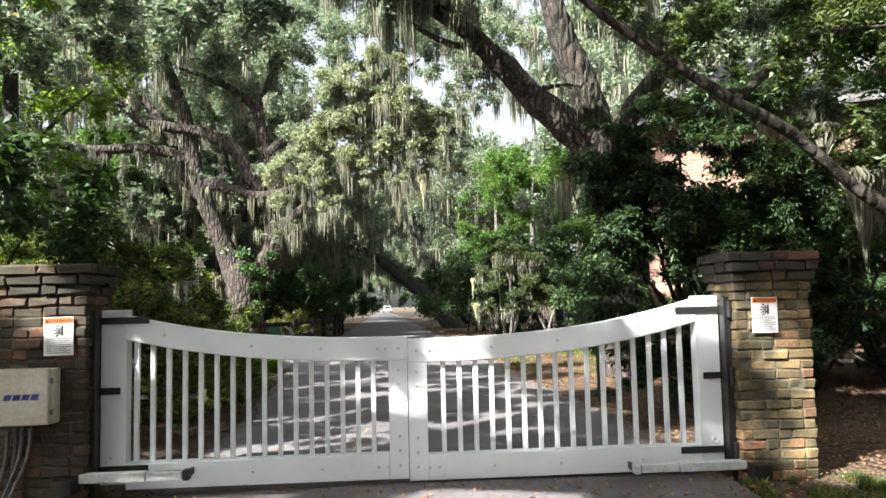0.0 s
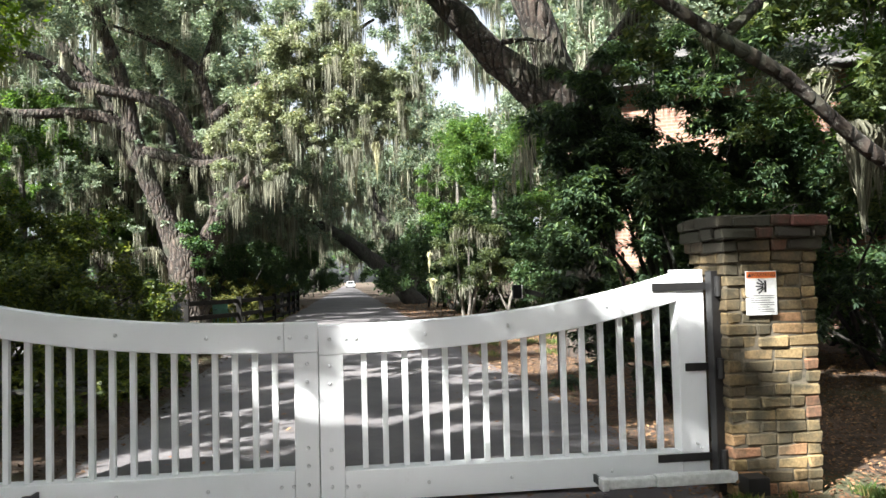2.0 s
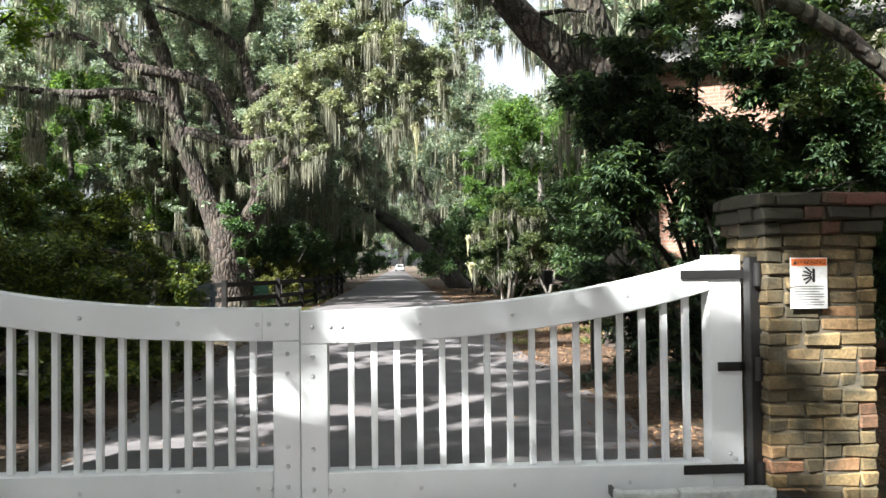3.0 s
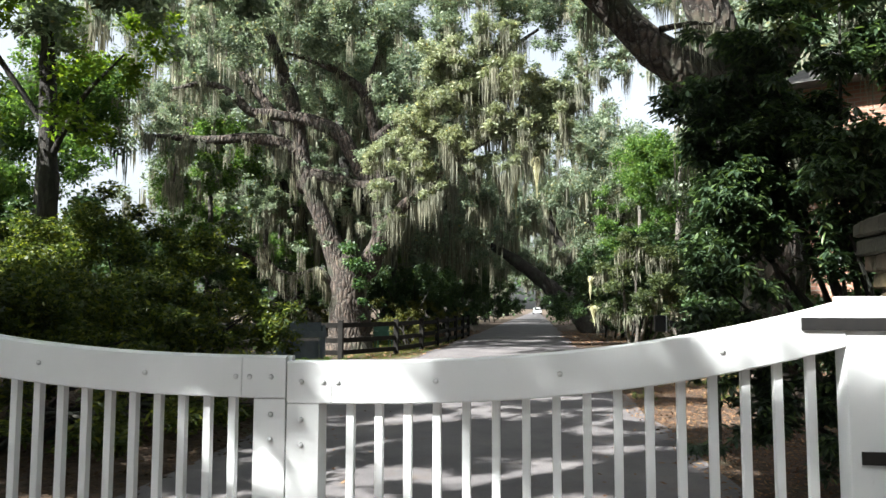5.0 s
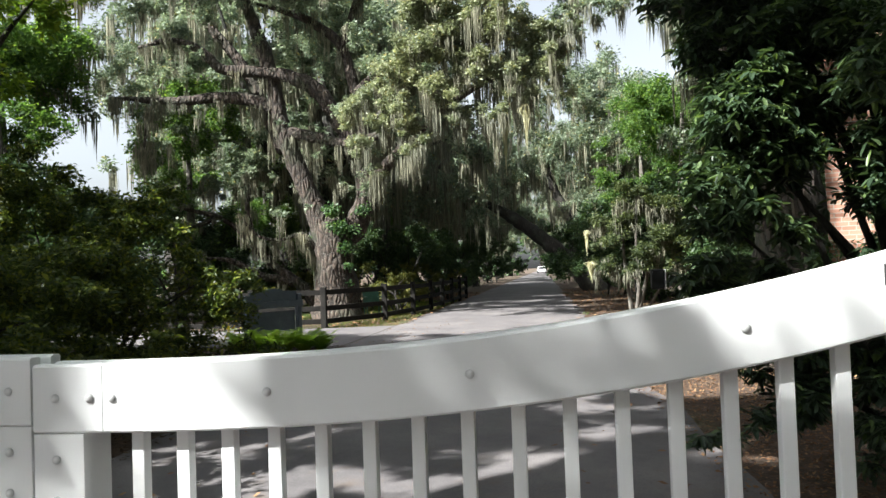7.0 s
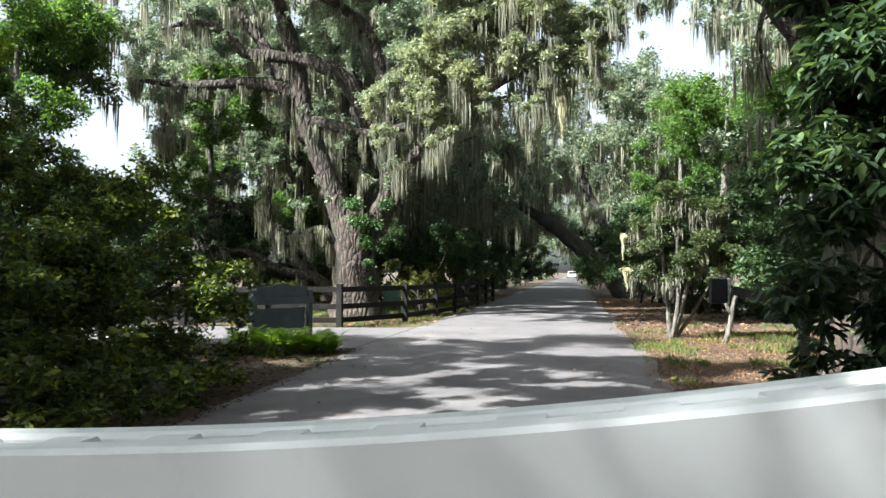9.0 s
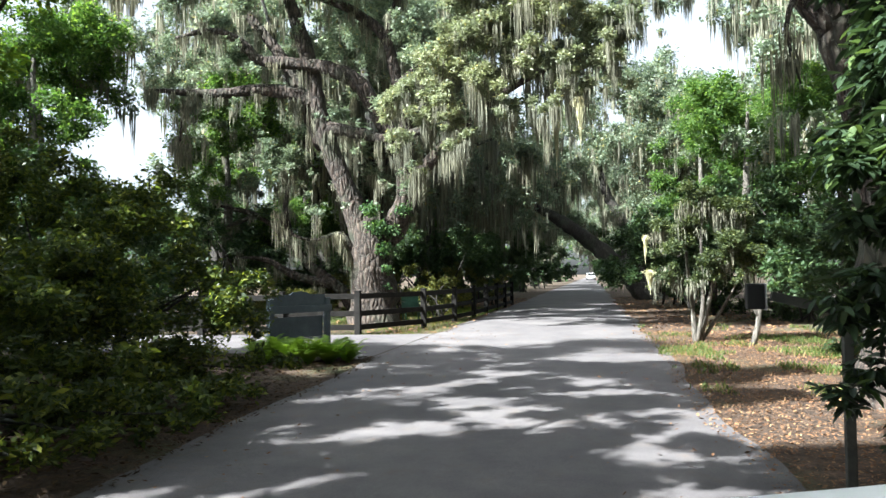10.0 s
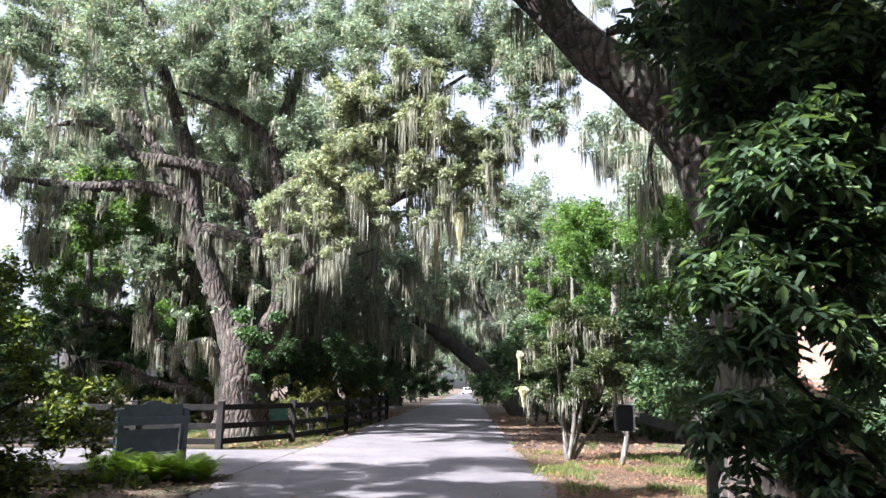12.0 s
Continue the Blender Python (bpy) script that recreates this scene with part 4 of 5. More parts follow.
tree("sprawling_oak",
     [([(-6.6, 29.2, -0.3), (-7.2, 29.1, 0.8), (-7.9, 29.0, 1.4), (-8.5, 29.0, 1.85), (-8.98, 29.0, 2.44), (-9.77, 29.0, 3.2), (-10.55, 29.0, 3.59), (-11.8, 28.9, 3.9)], [0.26, 0.2, 0.17, 0.15, 0.14, 0.12, 0.1, 0.04]),
      ([(-10.4, 29.0, 3.5), (-11.14, 28.9, 3.22), (-12.0, 28.8, 3.0)], [0.08, 0.07, 0.02]),
      ([(-7.6, 29.0, 1.1), (-8.87, 28.8, 1.45), (-9.75, 28.7, 1.95), (-10.9, 28.6, 2.1)], [0.16, 0.13, 0.1, 0.03]),
      ([(-9.0, 29.0, 2.4), (-9.4, 29.3, 3.8), (-9.2, 29.5, 5.2)], [0.12, 0.1, 0.04])],
     [(-9.2, 29.6, 5.4, 0.8), (-11.6, 29.0, 4.3, 0.6), (-12.2, 28.8, 3.2, 0.5), (-10.6, 29.3, 4.6, 0.6), (-11.0, 28.6, 2.4, 0.35)],
     "low sprawling oak with bare dark crooked limbs", bark=OLD_BARK, per=9000, leaf=0.11, moss=30, moss_len=0.7, splits=60, spread=0.34, seed=41, limb_moss=9, moss_width=0.007)


def moss_beard(x, y, z, ln, radius, seed, label, mat=PALE_MOSS):
    """One long teardrop of moss: many strands, longest in the middle."""
    r = np.random.default_rng(seed)
    n, steps = 70, 6
    off = r.normal(size=(n, 2)) * radius * 0.5
    far = np.minimum(1, np.hypot(off[:, 0], off[:, 1]) / radius)
    lens = ln * (1 - 0.75 * far) * r.uniform(0.6, 1.0, n)
    turn = r.uniform(0, np.pi, n)
    side = np.c_[np.cos(turn), np.sin(turn), 0 * turn] * 0.014
    ph = r.uniform(0, 6.3, n)
    rows = []
    for k in range(steps):
        t = k / (steps - 1)
        fan = (0.35 + 1.1 * t) if t < 0.5 else 0.9 - 0.8 * (t - 0.5) * 1.6
        q = np.c_[off * fan + 0.012 * np.c_[np.sin(ph + 5 * t), np.cos(ph * 2 + 4 * t)], -lens * t]
        w = 1 - 0.85 * t**2
        rows += [q - side * w, q + side * w]
    base = (np.arange(n) * 2 * steps)[:, None, None]
    quad = np.array([[2 * k, 2 * k + 1, 2 * k + 3, 2 * k + 2] for k in range(steps - 1)])[None]
    ob = faces_mesh("moss_beard", np.stack(rows, 1).reshape(-1, 3), (base + quad).reshape(-1, 4), mat)
    ob.location = (x, y, z)
    return tagged(ob, label, "moss", "moss beards")


for i, (mx, my, mz, ln) in enumerate(((0.12, 23.7, 5.45, 2.05), (0.72, 22.6, 5.4, 1.5), (-2.2, 23.2, 5.4, 1.1), (-1.75, 23.2, 5.6, 1.2), (-0.9, 23.2, 5.2, 1.0), (-2.9, 23.3, 5.0, 0.9), (-0.3, 23.2, 5.0, 0.8))):
    moss_beard(mx, my, mz, ln, 0.16 if i < 2 else 0.2, 300 + i, "long pale hanging beard of moss under an oak limb", PALE_MOSS if i < 2 else MOSS)

# the clumps nearest the gate hang out of view, added to shade the trunk
tree("leaning_oak",
     [([(4.3, 14.3, -0.3), (4.2, 14.3, 0.8), (4.15, 14.3, 1.6), (4.1, 14.3, 2.62), (3.98, 14.3, 3.4), (3.81, 14.3, 4.14), (3.61, 14.3, 5.12), (3.31, 14.2, 5.93), (3.0, 14.1, 6.6), (2.4, 13.8, 8.8)], [0.65, 0.46, 0.42, 0.41, 0.4, 0.4, 0.34, 0.29, 0.26, 0.1]),
      ([(4.0, 14.3, 3.7), (3.55, 14.25, 4.4), (3.14, 14.2, 4.8), (2.55, 14.2, 5.27), (2.16, 14.2, 5.71), (1.68, 14.1, 6.15), (0.7, 13.9, 6.9), (-1.0, 13.6, 7.6)], [0.3, 0.36, 0.34, 0.28, 0.24, 0.21, 0.15, 0.06]),
      ([(2.6, 14.0, 5.5), (3.0, 13.8, 5.5), (3.25, 13.6, 5.4)], [0.05, 0.035, 0.02]),
      ([(3.9, 14.3, 4.4), (4.8, 13.9, 5.7), (6.1, 13.3, 7.3)], [0.24, 0.18, 0.08]),
      ([(3.2, 14.1, 4.5), (3.0, 13.9, 3.9), (3.1, 13.8, 3.3)], [0.035, 0.025, 0.01]),
      ([(1.4, 14.1, 6.3), (0.7, 13.5, 6.2), (-0.3, 13.1, 6.6)], [0.08, 0.06, 0.03])],
     [(1.68, 13.64, 7.22, 1.08), (0.35, 13.64, 7.38, 1.08), (-1.15, 13.47, 7.71, 1.08), (2.84, 13.47, 8.05, 1.25), (1.34, 13.47, 8.71, 1.33), (-0.32, 13.47, 9.04, 1.25), (4.5, 13.3, 7.88, 1.33), (6.16, 13.14, 7.38, 1.33), (5.5, 13.88, 5.56, 1.0), (6.99, 13.64, 5.22, 1.16), (3.5, 13.88, 9.87, 1.49), (1.01, 13.88, 10.37, 1.33), (4.67, 13.14, 6.55, 0.83), (1.43, 12.47, 6.8, 0.75), (2.42, 12.64, 7.22, 0.83), (0.6, 12.31, 7.13, 0.75), (-0.15, 12.14, 7.88, 0.83), (5.83, 13.88, 9.38, 1.49), (1.76, 14.8, 5.97, 0.5)],
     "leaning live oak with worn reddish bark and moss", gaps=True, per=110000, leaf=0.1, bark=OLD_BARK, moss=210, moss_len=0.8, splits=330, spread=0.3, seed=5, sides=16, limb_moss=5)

# oak beside the approach, whose limb reaches over the gate
# its near, high clumps are added to keep sun off the limb
tree("overhanging_oak",
     [([(6.9, 7.5, -0.3), (6.7, 7.5, 0.6), (6.2, 7.4, 1.3)], [0.4, 0.3, 0.22]),
      ([(6.3, 7.4, 1.2), (5.4, 7.3, 1.75), (4.45, 7.2, 2.25), (4.12, 7.2, 2.48), (3.51, 7.2, 3.01), (2.96, 7.2, 3.32), (2.31, 7.2, 3.74), (1.44, 7.1, 4.32), (0.6, 6.9, 5.2)], [0.13, 0.09, 0.07, 0.065, 0.06, 0.055, 0.05, 0.042, 0.025]),
      ([(6.5, 7.5, 1.0), (6.8, 7.8, 3.0), (6.2, 7.6, 5.6)], [0.2, 0.16, 0.08]),
      ([(2.96, 7.2, 3.32), (4.0, 7.6, 4.1), (5.2, 8.0, 4.4)], [0.05, 0.04, 0.02]),
      ([(3.51, 7.2, 3.01), (3.9, 7.5, 2.9), (4.5, 7.7, 3.1)], [0.035, 0.025, 0.01])],
     [(1.8, 7.4, 4.6, 0.5), (2.9, 7.6, 4.2, 0.55), (4.0, 7.7, 3.9, 0.6), (4.9, 8.0, 3.0, 0.6), (2.6, 8.0, 3.5, 0.45), (3.9, 8.2, 3.0, 0.5), (5.8, 8.0, 4.4, 0.8), (1.0, 7.1, 5.4, 0.5), (5.4, 8.5, 2.1, 0.6), (3.9, 7.2, 4.9, 0.7), (3.4, 9.2, 4.6, 0.6), (4.9, 9.5, 4.2, 0.7), (6.2, 9.3, 3.4, 0.8), (7.4, 9.0, 4.4, 1.0), (2.4, 9.0, 5.2, 0.6), (7.0, 8.6, 2.4, 0.7), (6.0, 9.8, 5.6, 1.0), (3.1, 7.2, 3.6, 0.35), (4.0, 7.2, 3.1, 0.35), (2.2, 7.2, 4.1, 0.35), (4.6, 7.1, 2.6, 0.35), (0.6, 6.5, 5.7, 0.5), (1.3, 6.6, 5.0, 0.4), (2.0, 6.7, 4.5, 0.35), (2.7, 6.8, 4.0, 0.32), (3.4, 6.8, 3.6, 0.3), (0.2, 5.8, 6.4, 0.6), (1.3, 5.6, 6.0, 0.6), (2.4, 5.9, 5.4, 0.55)],
     "shaded oak whose slanting limb hangs over the gate", bark=OLD_BARK, per=62000, leaf=0.08, splits=270, spread=0.3, seed=8, mat=HANGING_LEAF)
for i, (mx, my, mz, ln) in enumerate(((4.5, 7.7, 2.75, 1.1), (4.75, 8.0, 2.6, 1.2), (5.0, 8.1, 2.8, 0.9), (4.1, 7.6, 3.2, 0.6), (3.0, 7.4, 3.5, 0.5))):
    moss_beard(mx, my, mz, ln, 0.2, 340 + i, "grey moss beard hanging from a slanting oak limb", MOSS)

# unseen canopy beside and behind the approach, added to dapple the gate and drive
tree("unseen_shade_oak",
     [([(-9.5, 3.5, -0.3), (-9.4, 3.4, 2.0), (-9.0, 3.0, 4.0)], [0.8, 0.55, 0.5]),
      ([(-9.0, 3.0, 3.8), (-7.5, 1.5, 7.0), (-5.0, -1.0, 9.0), (-2.5, -3.0, 10.0)], [0.4, 0.3, 0.2, 0.08]),
      ([(-7.5, 1.5, 7.0), (-4.5, 5.5, 11.5), (0.5, 10.0, 12.6), (4.0, 15.5, 12.8)], [0.3, 0.22, 0.14, 0.05]),
      ([(-9.2, 3.0, 3.8), (-11.5, -1.0, 7.5), (-12.5, -5.0, 9.5)], [0.4, 0.3, 0.1]),
      ([(-9.2, 3.1, 3.8), (-10.0, 6.0, 7.0), (-9.0, 9.5, 9.0)], [0.38, 0.28, 0.1]),
      ([(-9.0, 3.2, 3.8), (-7.4, 5.0, 5.4), (-5.2, 7.4, 6.0), (-3.8, 10.4, 6.2)], [0.14, 0.07, 0.045, 0.02]),
      ([(-8.4, 3.0, 4.6), (-6.0, 2.0, 5.8), (-3.4, 1.4, 6.1)], [0.14, 0.08, 0.03]),
      ([(-9.0, 3.0, 3.8), (-12.5, 4.5, 7.5), (-16.0, 6.0, 9.5)], [0.36, 0.28, 0.1])],
     [(-16.0 + 1.55 * i + 0.7 * math.sin(i * 5 + j * 3), -7.5 + 1.6 * j + 0.7 * math.cos(i * 3 + j * 7), 9.8 + 1.3 * math.sin(i * 1.7 + j * 2.9), (0.85 if 2 <= i <= 6 and 2 <= j <= 12 else 1.05) + 0.25 * math.sin(i * 7.1 + j * 4.3)) for i in range(13) for j in range(13) if (i < 11 or 5 < j < 10) and (math.sin(i * 12.9 + j * 78.2) > -0.55 or (6 < i < 9 and 2 < j < 7)) and not (i > 8 and 4 < j < 11) and not (i > 8 and j > 9) and not (i < 3 and j > 8)]
     + [(-8.8 + 0.8 * i + 0.35 * math.sin(i * 7 + j * 3), -0.2 + 0.95 * j + 0.35 * math.cos(i * 5 + j), 6.0 + 0.6 * math.sin(i * 2.7 + j * 1.9), 0.38 if j < 5 else 0.68) for i in range(9) for j in range(14) if math.sin(i * 23.3 + j * 57.1) > (-0.35 if j < 5 else -0.9)]
     # extra clumps set to keep sun off the gate's rail and the drive
     + [(-4.7, 2.7, 6.0, 0.32), (-3.8, 2.6, 6.2, 0.34), (-2.9, 2.8, 6.0, 0.32), (-5.3, 6.6, 6.1, 0.5), (-4.3, 8.1, 6.0, 0.5), (-6.3, 8.6, 6.2, 0.5), (-4.5, 5.7, 6.3, 0.45), (-3.7, 9.6, 6.1, 0.45), (-5.6, 10.4, 6.2, 0.5), (-3.6, 6.6, 6.2, 0.4), (-5.2, 7.6, 6.8, 0.5)]
     # layer above the drive, out of view, added to block sky light
     + [(-2.5 + 1.7 * i + 0.5 * math.sin(i * 5 + j), 4.5 + 1.75 * j + 0.5 * math.cos(i + j * 4), 12.6 + 0.6 * math.sin(i * 3 + j * 2), 1.1) for i in range(6) for j in range(8) if (i * 7 + j * 5) % 6],
     "unseen spreading live oak added to shade the approach and gate", gaps=True, per=560000, leaf=0.14, moss=90, moss_len=0.9, splits=2500, spread=0.36, seed=11)

tree("slender_tree",
     [([(-6.9, 13.6, -0.2), (-6.85, 13.6, 3.0), (-6.95, 13.6, 6.0), (-6.8, 13.6, 9.5)], [0.17, 0.15, 0.12, 0.05]),
      ([(-6.9, 13.6, 4.2), (-7.6, 13.2, 5.4), (-8.2, 13.0, 6.4)], [0.05, 0.04, 0.015]),
      ([(-6.9, 13.6, 3.6), (-6.2, 13.4, 4.6), (-5.4, 13.2, 5.2)], [0.05, 0.04, 0.015]),
      ([(-6.9, 13.6, 5.4), (-7.5, 13.4, 7.0), (-7.6, 13.2, 8.4)], [0.05, 0.035, 0.015])],
     [(-8.4, 13.4, 4.8, 0.8), (-8.0, 13.2, 6.4, 1.0), (-5.6, 13.4, 5.0, 0.8), (-5.0, 13.2, 5.8, 0.7), (-7.4, 13.2, 7.8, 1.2), (-6.0, 13.4, 7.0, 0.9), (-6.8, 13.4, 9.4, 1.3), (-9.4, 13.4, 5.6, 1.0), (-9.6, 13.6, 7.4, 1.2), (-8.8, 13.0, 3.5, 0.8), (-7.7, 13.0, 4.1, 0.7), (-6.2, 13.0, 4.1, 0.6), (-6.4, 13.0, 5.8, 0.7), (-10.4, 13.2, 4.4, 0.9)],
     "slender broadleaf tree with sunlit yellow-green leaves", per=30000, leaf=0.12, mat=SUNNY_LEAF, splits=170, spread=0.4, seed=13)

# leaning limb over the drive, farther on
tree("arching_oak",
     [([(3.9, 45.0, -0.3), (2.7, 45.0, 1.1), (1.2, 45.0, 2.6), (-0.6, 45.0, 4.0), (-2.2, 45.0, 5.0)], [0.6, 0.5, 0.42, 0.34, 0.2]),
      ([(2.4, 45.0, 1.4), (2.6, 45.2, 3.4), (1.6, 45.4, 5.5), (1.0, 45, 8.0)], [0.3, 0.3, 0.25, 0.1]),
      ([(3.0, 45.0, 0.8), (4.6, 45.5, 4.0), (5.5, 45.0, 7.5)], [0.4, 0.3, 0.1])],
     [(-2.8, 44.5, 6.4, 1.6), (-1.0, 44.5, 6.8, 1.6), (1.0, 44.5, 7.6, 1.8), (3.2, 44.5, 8.0, 2.0), (5.5, 44.5, 7.6, 2.0), (1.8, 44.5, 4.6, 1.0), (4.6, 44.0, 4.8, 1.4), (-0.4, 45, 9.2, 1.8), (0.5, 44.5, 10.6, 1.8), (3.0, 44.5, 10.6, 2.0), (-2.2, 44.5, 8.8, 1.6), (5.5, 44.5, 10.0, 2.0), (1.6, 44.5, 12.2, 1.8)],
     "live oak arching low over the drive", per=52000, leaf=0.16, moss=300, moss_len=1.3, splits=230, seed=17, limb_moss=20, strands=12, moss_width=0.014)

# ---- small tree, bushes ----
tree("mossy_sapling",
     [([(2.95, 21.35, -0.2), (2.9, 21.35, 0.6), (2.8, 21.3, 1.6), (2.75, 21.3, 2.6)], [0.06, 0.05, 0.035, 0.015]),
      ([(3.0, 21.35, -0.1), (3.2, 21.4, 0.7), (3.4, 21.4, 1.6), (3.5, 21.4, 2.5)], [0.055, 0.045, 0.03, 0.015]),
      ([(2.95, 21.3, -0.1), (3.08, 21.2, 0.8), (3.05, 21.1, 1.8), (3.1, 21.1, 2.9)], [0.045, 0.04, 0.03, 0.012]),
      ([(3.05, 21.4, 0.0), (3.4, 21.5, 0.5), (3.85, 21.5, 1.3)], [0.04, 0.035, 0.012])],
     [(2.3, 21.2, 1.7, 0.5), (2.8, 21.2, 2.4, 0.6), (3.4, 21.2, 2.4, 0.6), (3.8, 21.3, 1.8, 0.6), (2.6, 21.0, 1.2, 0.45), (3.2, 21.0, 1.5, 0.5), (3.0, 21.2, 2.9, 0.45), (3.9, 21.3, 2.5, 0.45), (2.2, 21.3, 1.2, 0.3)],
     "small multi-stemmed tree draped with pale moss", per=24000, leaf=0.065, mat=OLIVE_LEAF, bark=GREY_BARK, moss=44, moss_len=0.45, splits=60, spread=0.4, seed=19, sides=8, category="small tree")
for i, (mx, mz, ln, rad) in enumerate(((1.98, 2.15, 0.7, 0.06), (2.05, 1.45, 0.55, 0.14), (3.62, 2.1, 0.9, 0.14), (3.3, 1.7, 0.8, 0.12))):
    moss_beard(mx, 21.0, mz, ln, rad, 320 + i, "pale moss beard draped on a small tree", PALE_MOSS if i < 2 else MOSS)

shrub("azalea_bush", (-5.0, 13.2, 0), [(-3.3, 13.0, 0.5, 0.7), (-3.4, 13.4, 1.3, 0.75), (-4.0, 13.4, 2.0, 0.75), (-4.7, 13.3, 2.35, 0.75), (-5.6, 13.2, 2.4, 0.9), (-4.8, 12.4, 1.4, 1.1), (-6.2, 12.2, 1.6, 1.1), (-3.2, 14.0, 0.9, 0.6), (-5.4, 11.8, 0.8, 0.9), (-3.6, 12.4, 0.6, 0.75), (-6.9, 13.2, 2.2, 1.0), (-4.2, 12.6, 1.2, 0.9), (-2.9, 13.2, 0.25, 0.4), (-2.75, 12.6, 0.28, 0.42), (-2.85, 13.8, 0.35, 0.42), (-3.0, 14.4, 0.3, 0.4), (-2.8, 12.0, 0.25, 0.4)],
      "broad dark azalea bush with yellow-green tips", 90000, 0.075, AZALEA_LEAF, 23, 14, 260, 0.32)
shrub("azalea_bush", (-4.6, 10.2, 0), [(-3.4, 11.2, 0.35, 0.55), (-4.0, 10.8, 0.7, 0.75), (-4.6, 10.6, 1.2, 0.9), (-5.6, 10.4, 1.7, 0.9), (-6.6, 10.4, 1.8, 1.0), (-4.4, 9.8, 0.8, 0.7), (-5.2, 9.6, 1.0, 0.9), (-3.2, 11.8, 0.3, 0.5), (-7.4, 9.4, 1.6, 1.1), (-2.95, 12.4, 0.2, 0.4), (-3.7, 10.2, 0.3, 0.5), (-4.6, 8.6, 1.0, 0.8), (-3.9, 8.2, 1.1, 0.6), (-2.8, 11.4, 0.22, 0.4), (-3.0, 10.8, 0.25, 0.42), (-3.3, 10.2, 0.3, 0.45), (-3.5, 9.5, 0.35, 0.45), (-3.6, 8.8, 0.4, 0.45), (-2.45, 11.2, 0.3, 0.4), (-2.35, 10.4, 0.3, 0.42), (-2.45, 9.6, 0.35, 0.45), (-2.75, 10.8, 0.6, 0.5), (-2.65, 12.0, 0.3, 0.4), (-3.0, 9.9, 0.7, 0.6), (-2.75, 8.9, 0.4, 0.5), (-3.4, 10.6, 1.1, 0.6)],
      "dark azalea bush behind a brick gate pillar", 90000, 0.075, AZALEA_LEAF, 27, 12, 220, 0.32)
shrub("bay_shrub", (3.6, 9.2, 0), [(2.45, 8.9, 2.2, 0.6), (2.5, 9.0, 2.9, 0.65), (2.3, 8.8, 1.9, 0.35), (2.42, 9.0, 2.6, 0.35), (3.0, 8.8, 2.2, 0.7), (2.8, 8.7, 1.1, 0.4), (2.3, 8.8, 1.5, 0.36), (2.3, 8.8, 2.0, 0.4), (2.3, 8.9, 2.5, 0.4), (2.35, 8.9, 3.0, 0.4), (2.3, 8.8, 1.1, 0.33), (2.3, 8.9, 3.4, 0.45), (2.6, 9.0, 0.9, 0.42), (2.8, 8.9, 0.45, 0.45), (3.4, 8.9, 0.5, 0.48), (3.5, 9.1, 1.1, 0.5), (4.4, 9.5, 1.5, 0.55), (3.1, 8.8, 0.95, 0.5), (4.2, 8.9, 0.8, 0.64), (5.3, 9.3, 1.2, 0.5), (3.3, 9.2, 1.0, 0.44), (3.7, 9.3, 0.6, 0.48), (3.9, 9.4, 0.9, 0.39), (2.2, 8.85, 1.55, 0.33), (2.37, 8.9, 2.05, 0.36), (2.37, 8.9, 2.55, 0.36), (2.42, 8.9, 3.05, 0.4), (2.47, 8.9, 3.5, 0.4), (2.3, 9.1, 2.0, 0.4), (2.4, 9.1, 2.6, 0.45), (2.5, 9.1, 3.1, 0.45), (2.15, 8.7, 1.75, 0.3), (2.3, 8.8, 2.3, 0.3), (2.2, 8.8, 1.3, 0.3), (2.3, 9.0, 0.9, 0.3), (2.2, 8.9, 1.3, 0.33), (2.1, 8.8, 0.95, 0.3), (2.3, 8.9, 0.6, 0.33), (2.5, 9.0, 1.0, 0.36), (2.12, 8.9, 1.7, 0.28), (2.35, 9.1, 2.15, 0.33), (2.75, 9.0, 0.75, 0.4), (2.1, 8.7, 0.5, 0.26), (3.05, 9.0, 1.15, 0.33), (3.0, 9.1, 3.0, 0.5), (3.6, 9.2, 3.5, 0.55), (4.3, 9.4, 3.2, 0.6), (3.5, 9.2, 2.5, 0.45), (4.0, 9.3, 4.0, 0.55), (4.9, 9.5, 2.6, 0.6), (3.2, 9.1, 3.9, 0.45)],
      "tall glossy bay shrub with dark drooping leaves", 15500, 0.088, BAY_LEAF, 31, 16, 430, 0.31, 0.32, 0.8, 0.4, whorls=True)
shrub("camellia_bush", (5.4, 12.9, 0), [(4.5, 12.7, 1.2, 0.6), (5.8, 12.7, 1.2, 0.9), (6.6, 12.8, 1.5, 0.9), (5.3, 12.5, 0.7, 0.8), (5.2, 12.8, 2.0, 0.5)],
      "dark camellia bush in shade below a leaning oak", 30000, 0.09, SHADE_LEAF, 37, 10, 130, 0.34)

for i, (bx, by, bh) in enumerate(((-7.4, 30.6, 1.4), (-9.6, 31.4, 1.7), (-12.2, 30.4, 1.9), (-4.2, 29.6, 1.2), (-4.3, 34.6, 1.5), (-14.6, 29.0, 2.0), (-8.6, 27.8, 1.0), (-5.6, 31.0, 1.7), (-10.8, 28.4, 1.3), (-6.6, 29.0, 1.2), (-16.8, 28.0, 2.0), (-3.9, 39.0, 1.6))):
    shrub("sunlit_bush", (bx, by, 0), [(bx + 0.8 * math.sin(k * 2.4 + i), by + 0.5 * math.cos(k * 1.7), bh * (0.3 + 0.14 * k), 0.46 + 0.1 * math.sin(k * 3.1 + i)) for k in range(6)],
          "loose yellow-green bush in the light behind the fence", 5200, 0.085, YELLOW_LEAF, 130 + i, 5, 40, 0.4)["group"] = "bushes behind the fence"
